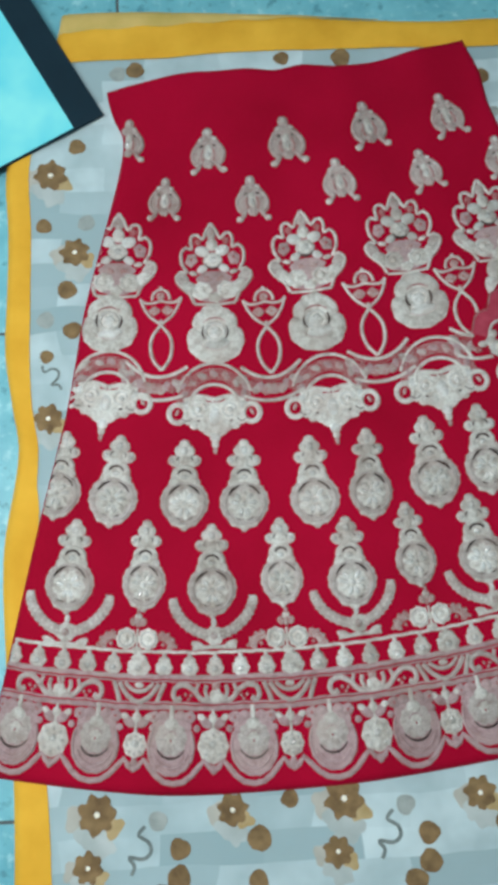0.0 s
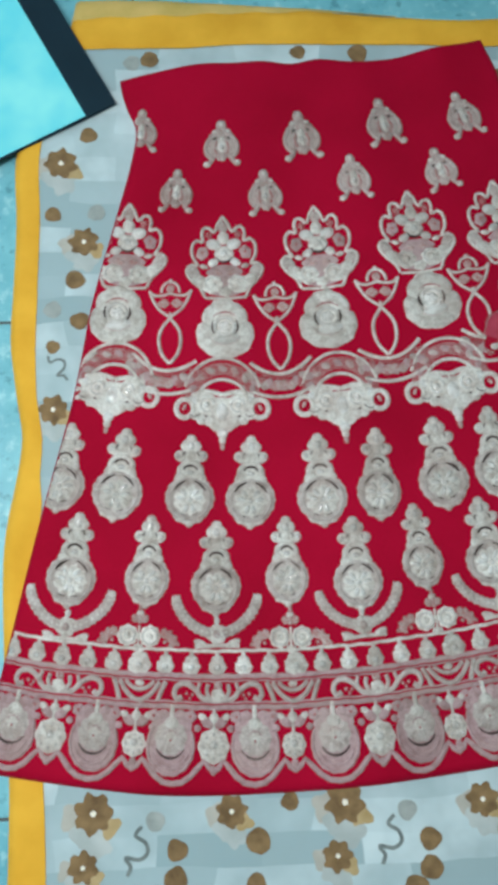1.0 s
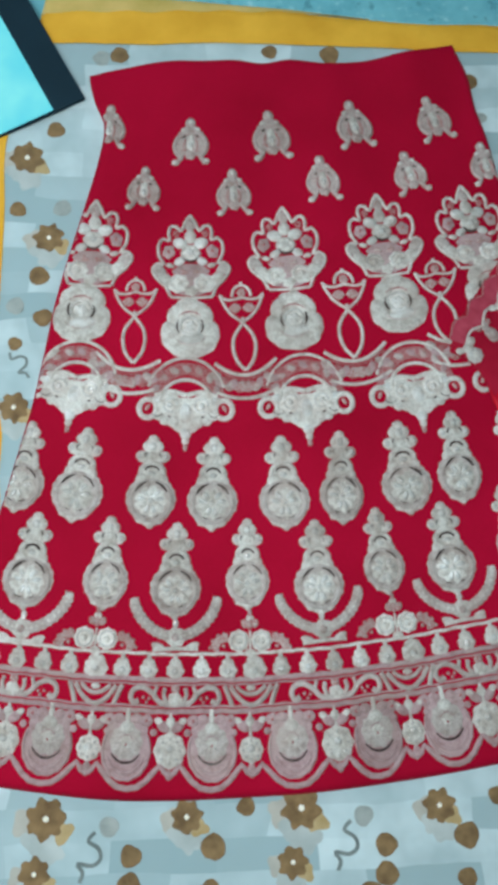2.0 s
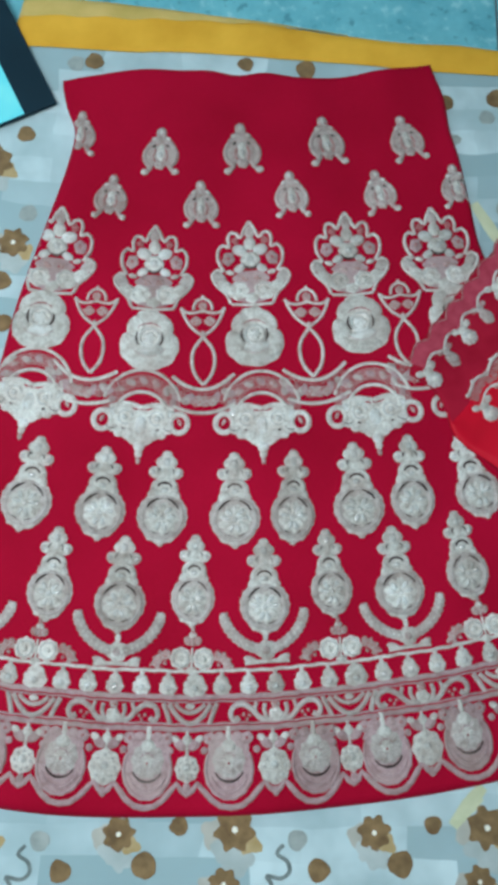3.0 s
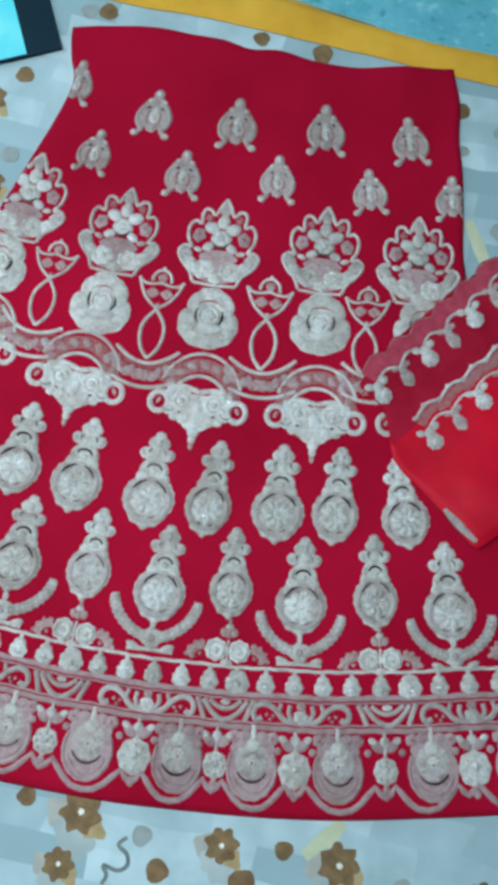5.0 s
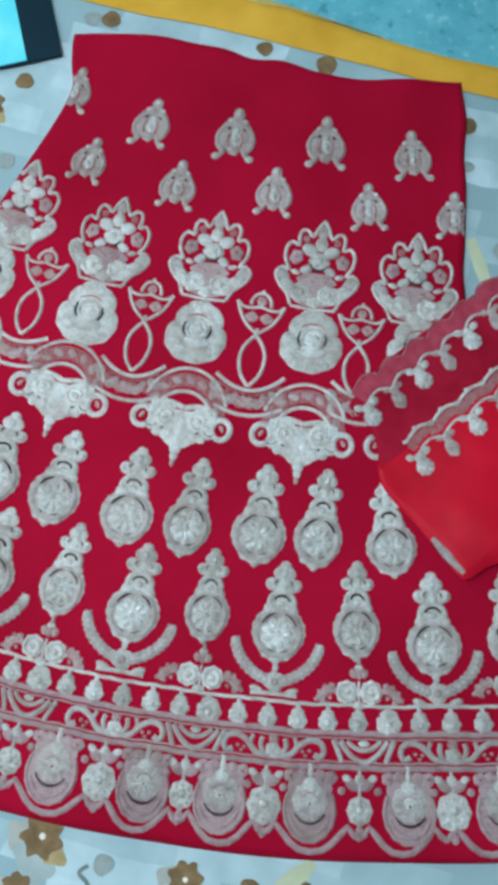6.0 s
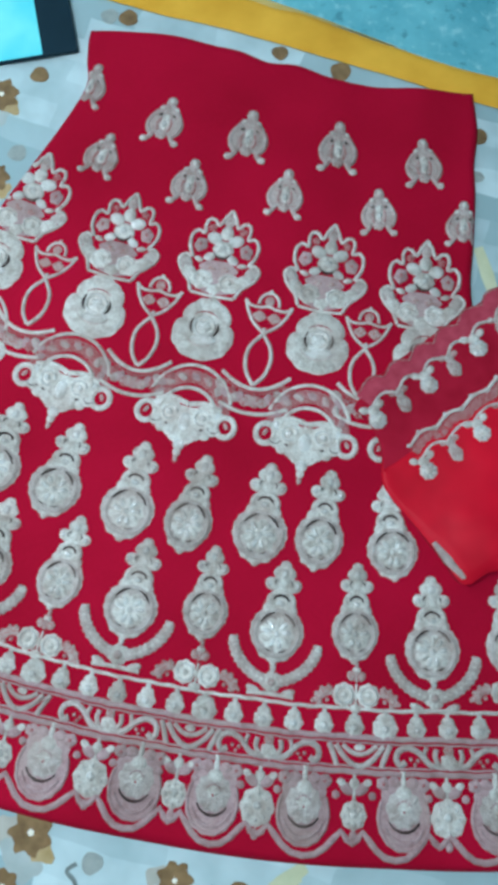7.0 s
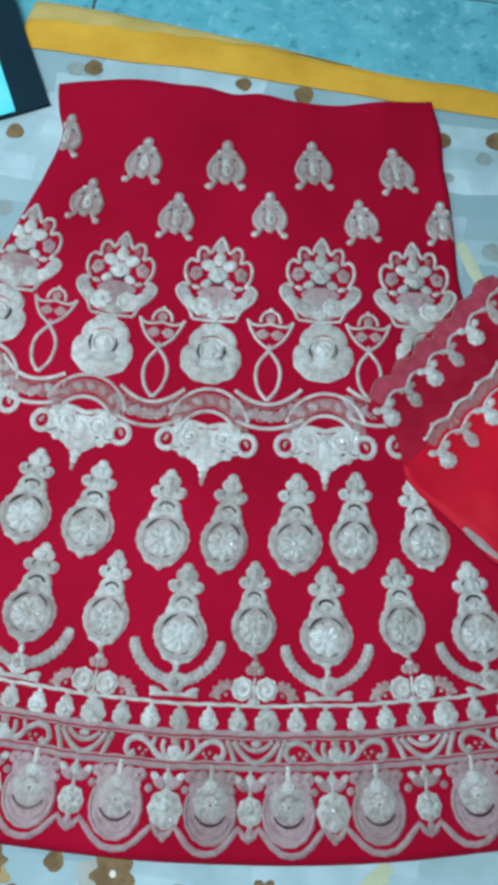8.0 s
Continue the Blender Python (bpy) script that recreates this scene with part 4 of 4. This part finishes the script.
def swag():
    """The double garland that hangs from rose to rose and arches over the brackets."""
    ends = [(-0.40, 0.105, 4)] + list(ROSES)
    for a, b in zip(ends, ends[1:]):
        s = Stitch()
        (x0, y0, t0), (x1, y1, t1) = a, b
        dx, dy = x1 - x0, y1 - y0
        n = math.hypot(dx, dy)
        nx, ny = -dy / n, dx / n
        def lay(q, d):
            return x0 + dx * q - nx * d, y0 + dy * q - ny * d

        def upper(q):
            return 0.0685 - 0.0235 * ((q - 0.5) / 0.33) ** 2

        def lower(q):
            return 0.0985 - 0.011 * ((q - 0.5) / 0.3) ** 2

        s.stroke([lay(i / 24, upper(i / 24)) for i in range(5, 20)], 0.0050, 0.0015, 0)
        s.stroke([lay(i / 24, lower(i / 24)) for i in range(5, 20)], 0.0048, 0.0015, 0)
        for i in range(5, 20):
            q = i / 24
            mid = (upper(q) + lower(q)) / 2
            r = (lower(q) - upper(q)) * 0.2
            s.dome(*lay(q, mid + r * 0.3 * (-1) ** i), r * 1.15, r * 0.9, 0.0014, (7, 5, 6)[i % 3], turn=30 * i)
        bloom = [lay(0.5 + d, (upper(0.5) + lower(0.5)) / 2) for d in (-0.07, 0.0, 0.07)]
        for (bx, by), r in zip(bloom, (0.0075, 0.0092, 0.0075)):
            s.dome(bx, by, r, r * 0.8, 0.0020, 1, 5, 0.1, turn=15)
        s.stroke([lay(i / 24, upper(i / 24) + 0.0055) for i in range(6, 19)], 0.0024, 0.0009, 5)
        verts = [skirt_place(*v) for v in s.v]
        mesh_object("embroidered_garland", verts, s.f, THREADS, skirt, s.m)
    for x, y, turn in BRACKETS:
        s = Stitch()
        s.stroke(ring(0, 0.014, 0.0320, 0.030, 22, 0, 180), 0.0048, 0.0017, 0)
        s.stroke(ring(0, 0.014, 0.0410, 0.0440, 18, 8, 172), 0.0165, 0.0005, 5)
        s.stroke(ring(0, 0.014, 0.0500, 0.0580, 18, 20, 160), 0.0044, 0.0015, 0)
        for k in range(7):
            a = radians(24 + 22 * k)
            s.dome(0.0410 * math.cos(a), 0.014 + 0.0440 * math.sin(a), 0.0068, 0.0046, 0.0014, (7, 6, 1)[k % 3], turn=math.degrees(a) + 55)
        sew("embroidered_arch", s, x, y, turn)


swag()


# ---- the folded blouse lying over the skirt's side ----
BLOUSE_UP = ((0.200, 0.138), (0.213, 0.182), (0.238, 0.232), (0.268, 0.284), (0.300, 0.332), (0.345, 0.366), (0.60, 0.48))
BLOUSE_LOW = ((0.200, 0.132), (0.232, 0.117), (0.250, 0.095), (0.262, 0.066), (0.318, 0.034), (0.355, 0.014), (0.386, -0.002), (0.405, 0.022), (0.60, 0.14))


def blouse_z(x, y):
    n = noise.noise(Vector((x * 9 + 5, y * 9, 2.2))) * 0.004
    soft = 0.006 * min(1.0, max(0.0, (x - 0.2) / 0.16))
    return skirt_z(x, y) + 0.0075 + soft + n + 0.006 * math.exp(-(((x - 0.40) / 0.05) ** 2 + ((y - 0.06) / 0.03) ** 2))


def blouse_cloth():
    nx, ny = 70, 40
    verts, faces = [], []
    for i in range(nx + 1):
        x = 0.200 + 0.400 * i / nx
        lo, hi = along(BLOUSE_LOW, x), along(BLOUSE_UP, x)
        for j in range(ny + 1):
            v = j / ny
            y = lo + (hi - lo) * v
            edge = min(y - lo, hi - y, x - 0.200)
            fall = max(0.0, 1 - edge / 0.006) ** 2 * 0.005
            verts.append((x, y, blouse_z(x, y) - fall))
    w = ny + 1
    for i in range(nx):
        for j in range(ny):
            faces.append((i * w + j, (i + 1) * w + j, (i + 1) * w + j + 1, i * w + j + 1))
    rim = list(range(w)) + [i * w + ny for i in range(1, nx + 1)] + [nx * w + j for j in range(ny - 1, -1, -1)] + [i * w for i in range(nx - 1, 0, -1)]
    base = len(verts)
    verts += [(verts[k][0], verts[k][1], skirt_z(verts[k][0], verts[k][1]) + 0.001) for k in rim]
    for k in range(len(rim)):
        m = (k + 1) % len(rim)
        faces.append((rim[k], rim[m], base + m, base + k))
    return mesh_object("blouse", verts, faces, [NET])


blouse = tagged(blouse_cloth(), "folded scarlet satin blouse with beaded border lying on the skirt", "blouse")


def blouse_lining():
    """The bare satin below the beaded borders."""
    nx, ny = 60, 24
    verts, faces = [], []
    for i in range(nx + 1):
        x = 0.252 + 0.348 * i / nx
        lo = along(BLOUSE_LOW, x) - 0.0008
        hi = min(along(BLOUSE_UP, x) - 0.004, max(lo + 0.001, 0.078 + (x - 0.256) * 1.62 + 0.003 * math.sin(x * 110)))
        for j in range(ny + 1):
            y = lo + (hi - lo) * j / ny
            edge = min(y - lo, hi - y)
            verts.append((x, y, blouse_z(x, y) + 0.0012 - max(0.0, 1 - edge / 0.004) ** 2 * 0.003))
    w = ny + 1
    for i in range(nx):
        for j in range(ny):
            faces.append((i * w + j, (i + 1) * w + j, (i + 1) * w + j + 1, i * w + j + 1))
    return mesh_object("lining", verts, faces, [SATIN], blouse)


tagged(blouse_lining(), "bare bright scarlet satin lining")


def blouse_place(x, y, z):
    return x, y, blouse_z(x, y) + 0.0004 + z


def blouse_trim(x0, y0, x1, y1, bow, count, net):
    """A beaded scalloped border with hanging drops."""
    dx, dy = x1 - x0, y1 - y0
    n = math.hypot(dx, dy)
    tx, ty = dx / n, dy / n
    nx, ny = ty, -tx
    turn = math.degrees(math.atan2(ty, tx))
    s = Stitch()
    pts, drops = [], []
    for i in range(count * 8 + 1):
        q = i / (count * 8)
        off = bow * math.sin(q * math.pi) - 0.007 * abs(math.sin(q * count * math.pi)) + 0.0012 * math.sin(q * 41)
        pts.append((x0 + dx * q + nx * off, y0 + dy * q + ny * off))
    s.stroke(pts, 0.0036, 0.0022, 0)
    s.beads(pts[::3], 0.0026, 2, 0.003)
    if net:
        s.stroke([(a - nx * 0.009, b - ny * 0.009) for a, b in pts], 0.013, 0.0009, 5)
        s.stroke([(a - nx * 0.019, b - ny * 0.019) for a, b in pts], 0.0042, 0.0020, 0)
        s.beads([(a - nx * 0.021, b - ny * 0.021) for a, b in pts[::4]], 0.0028, 2, 0.003)
    else:
        s.stroke([(a - nx * 0.0125, b - ny * 0.0125) for a, b in pts], 0.0190, 0.0006, 8)
        # thin line whose pale stitch colour paints the sheen along the edge
        s.stroke([(a - nx * 0.0235, b - ny * 0.0235) for a, b in pts], 0.0024, 0.0010, 5)
    mesh_object("beaded_border", [blouse_place(*v) for v in s.v], s.f, THREADS, blouse, s.m)
    for k in range(count + 1):
        q = k / count
        off = bow * math.sin(q * math.pi)
        cx, cy = x0 + dx * q + nx * (off + 0.011), y0 + dy * q + ny * (off + 0.011)
        d = Stitch()
        if k % 2 == 0:
            d.dome(0, -0.004, 0.0112, 0.0108, 0.0045, 2, 8, 0.05).dome(0, -0.004, 0.0052, 0.0050, 0.0062, 0).dome(0, 0.0085, 0.0078, 0.0070, 0.0026, 0)
            d.both(lambda e: d.dome(e * 0.0105, 0.0130, 0.0062, 0.0048, 0.0022, 0, turn=e * 30))
        else:
            d.dome(0, -0.005, 0.0085, 0.0118, 0.0030, 6, 5, 0.06).dome(0, 0.0085, 0.0060, 0.0060, 0.0022, 6)
            d.both(lambda e: d.dome(e * 0.0080, 0.0120, 0.0050, 0.0042, 0.0018, 1))
        sew("beaded_drop", d, cx, cy, turn - 12, 0.95, parent=blouse, place=blouse_place)


blouse_trim(0.218, 0.137, 0.326, 0.332, 0.003, 6, False)
blouse_trim(0.292, 0.106, 0.420, 0.335, 0.003, 7, True)
piping = Stitch().stroke(smooth([(0.338, 0.0265), (0.350, 0.0195), (0.366, 0.0110), (0.382, 0.0035)], 6), 0.0105, 0.0022, 6, taper=0.5)
mesh_object("silver_piping", [blouse_place(*v) for v in piping.v], piping.f, THREADS, blouse, piping.m)


# ---- the flat panel with a glowing cyan face on the sheet's corner ----
def lit_panel():
    thing = new("flat_panel")
    thing.matrix_world = Matrix.Translation((-0.3165, 0.437, -0.0025)) @ pose(0, 0, 0, 0, 0, 36)
    body = box("frame", (-0.52, -0.001, 0.0), (0.0, 0.36, 0.005), BLACK, thing, 0.0015)
    # bright face, drawn as pale cyan emission
    box("panel_face", (-0.50, 0.0005, 0.0052), (-0.046, 0.345, 0.0065), PANEL_FACE, thing, 0.0005)
    return thing


tagged(lit_panel(), "thin flat panel with dark frame and glowing pale cyan face", "display")


# ---- an unseen tube lamp on the south side, above the camera, added as main light ----
def unseen_tube_lamp():
    thing = new("unseen_tube_lamp")
    thing.location = (-0.46, -0.20, 1.70)
    box("housing", (-0.62, -0.03, 0.0), (0.62, 0.03, 0.05), PLASTER, thing, 0.006)
    bm = bmesh.new()
    bmesh.ops.create_cone(bm, cap_ends=True, segments=16, radius1=0.013, radius2=0.013, depth=1.18, matrix=pose(0, 0.0, -0.022, 0, 90, 0))
    me = bpy.data.meshes.new("tube")
    bm.to_mesh(me)
    bm.free()
    me.materials.append(TUBE)
    new("tube", me).parent = thing
    for x in (-0.6, 0.58):
        box("socket", (x, -0.014, -0.036), (x + 0.02, 0.014, 0.002), BLACK, thing, 0.003)
    for x in (-0.4, 0.4):
        box("hanger_rod", (x - 0.005, -0.005, 0.045), (x + 0.005, 0.005, 1.0), BLACK, thing)
    return thing


tagged(unseen_tube_lamp(), "unseen lit white tube lamp, added as main light, hanging from the ceiling", "lamp")

# ---- floor tiles ----
TILE = 0.6
tile_mesh = None
ox, oy = 0.2735, 0.69
for i in range(-6, 6):
    for j in range(-7, 5):
        du, dv = uv(TILE * (i + 0.5), TILE * (j + 0.5) + 0.12)
        x, y = ox + du, oy + dv
        if not (-1.95 < x < 2.35 and -1.85 < y < 2.15):
            continue
        if tile_mesh is None:
            first = box("tile", (-0.298, -0.298, -0.003), (0.298, 0.298, 0.001), STONE, floor, 0.001)
            tile_mesh = first.data
            ob = first
        else:
            ob = new("tile", tile_mesh)
            ob.parent = floor
        ob.location, ob.rotation_euler = (x, y, FLOOR - 0.001), (0, 0, radians(8))
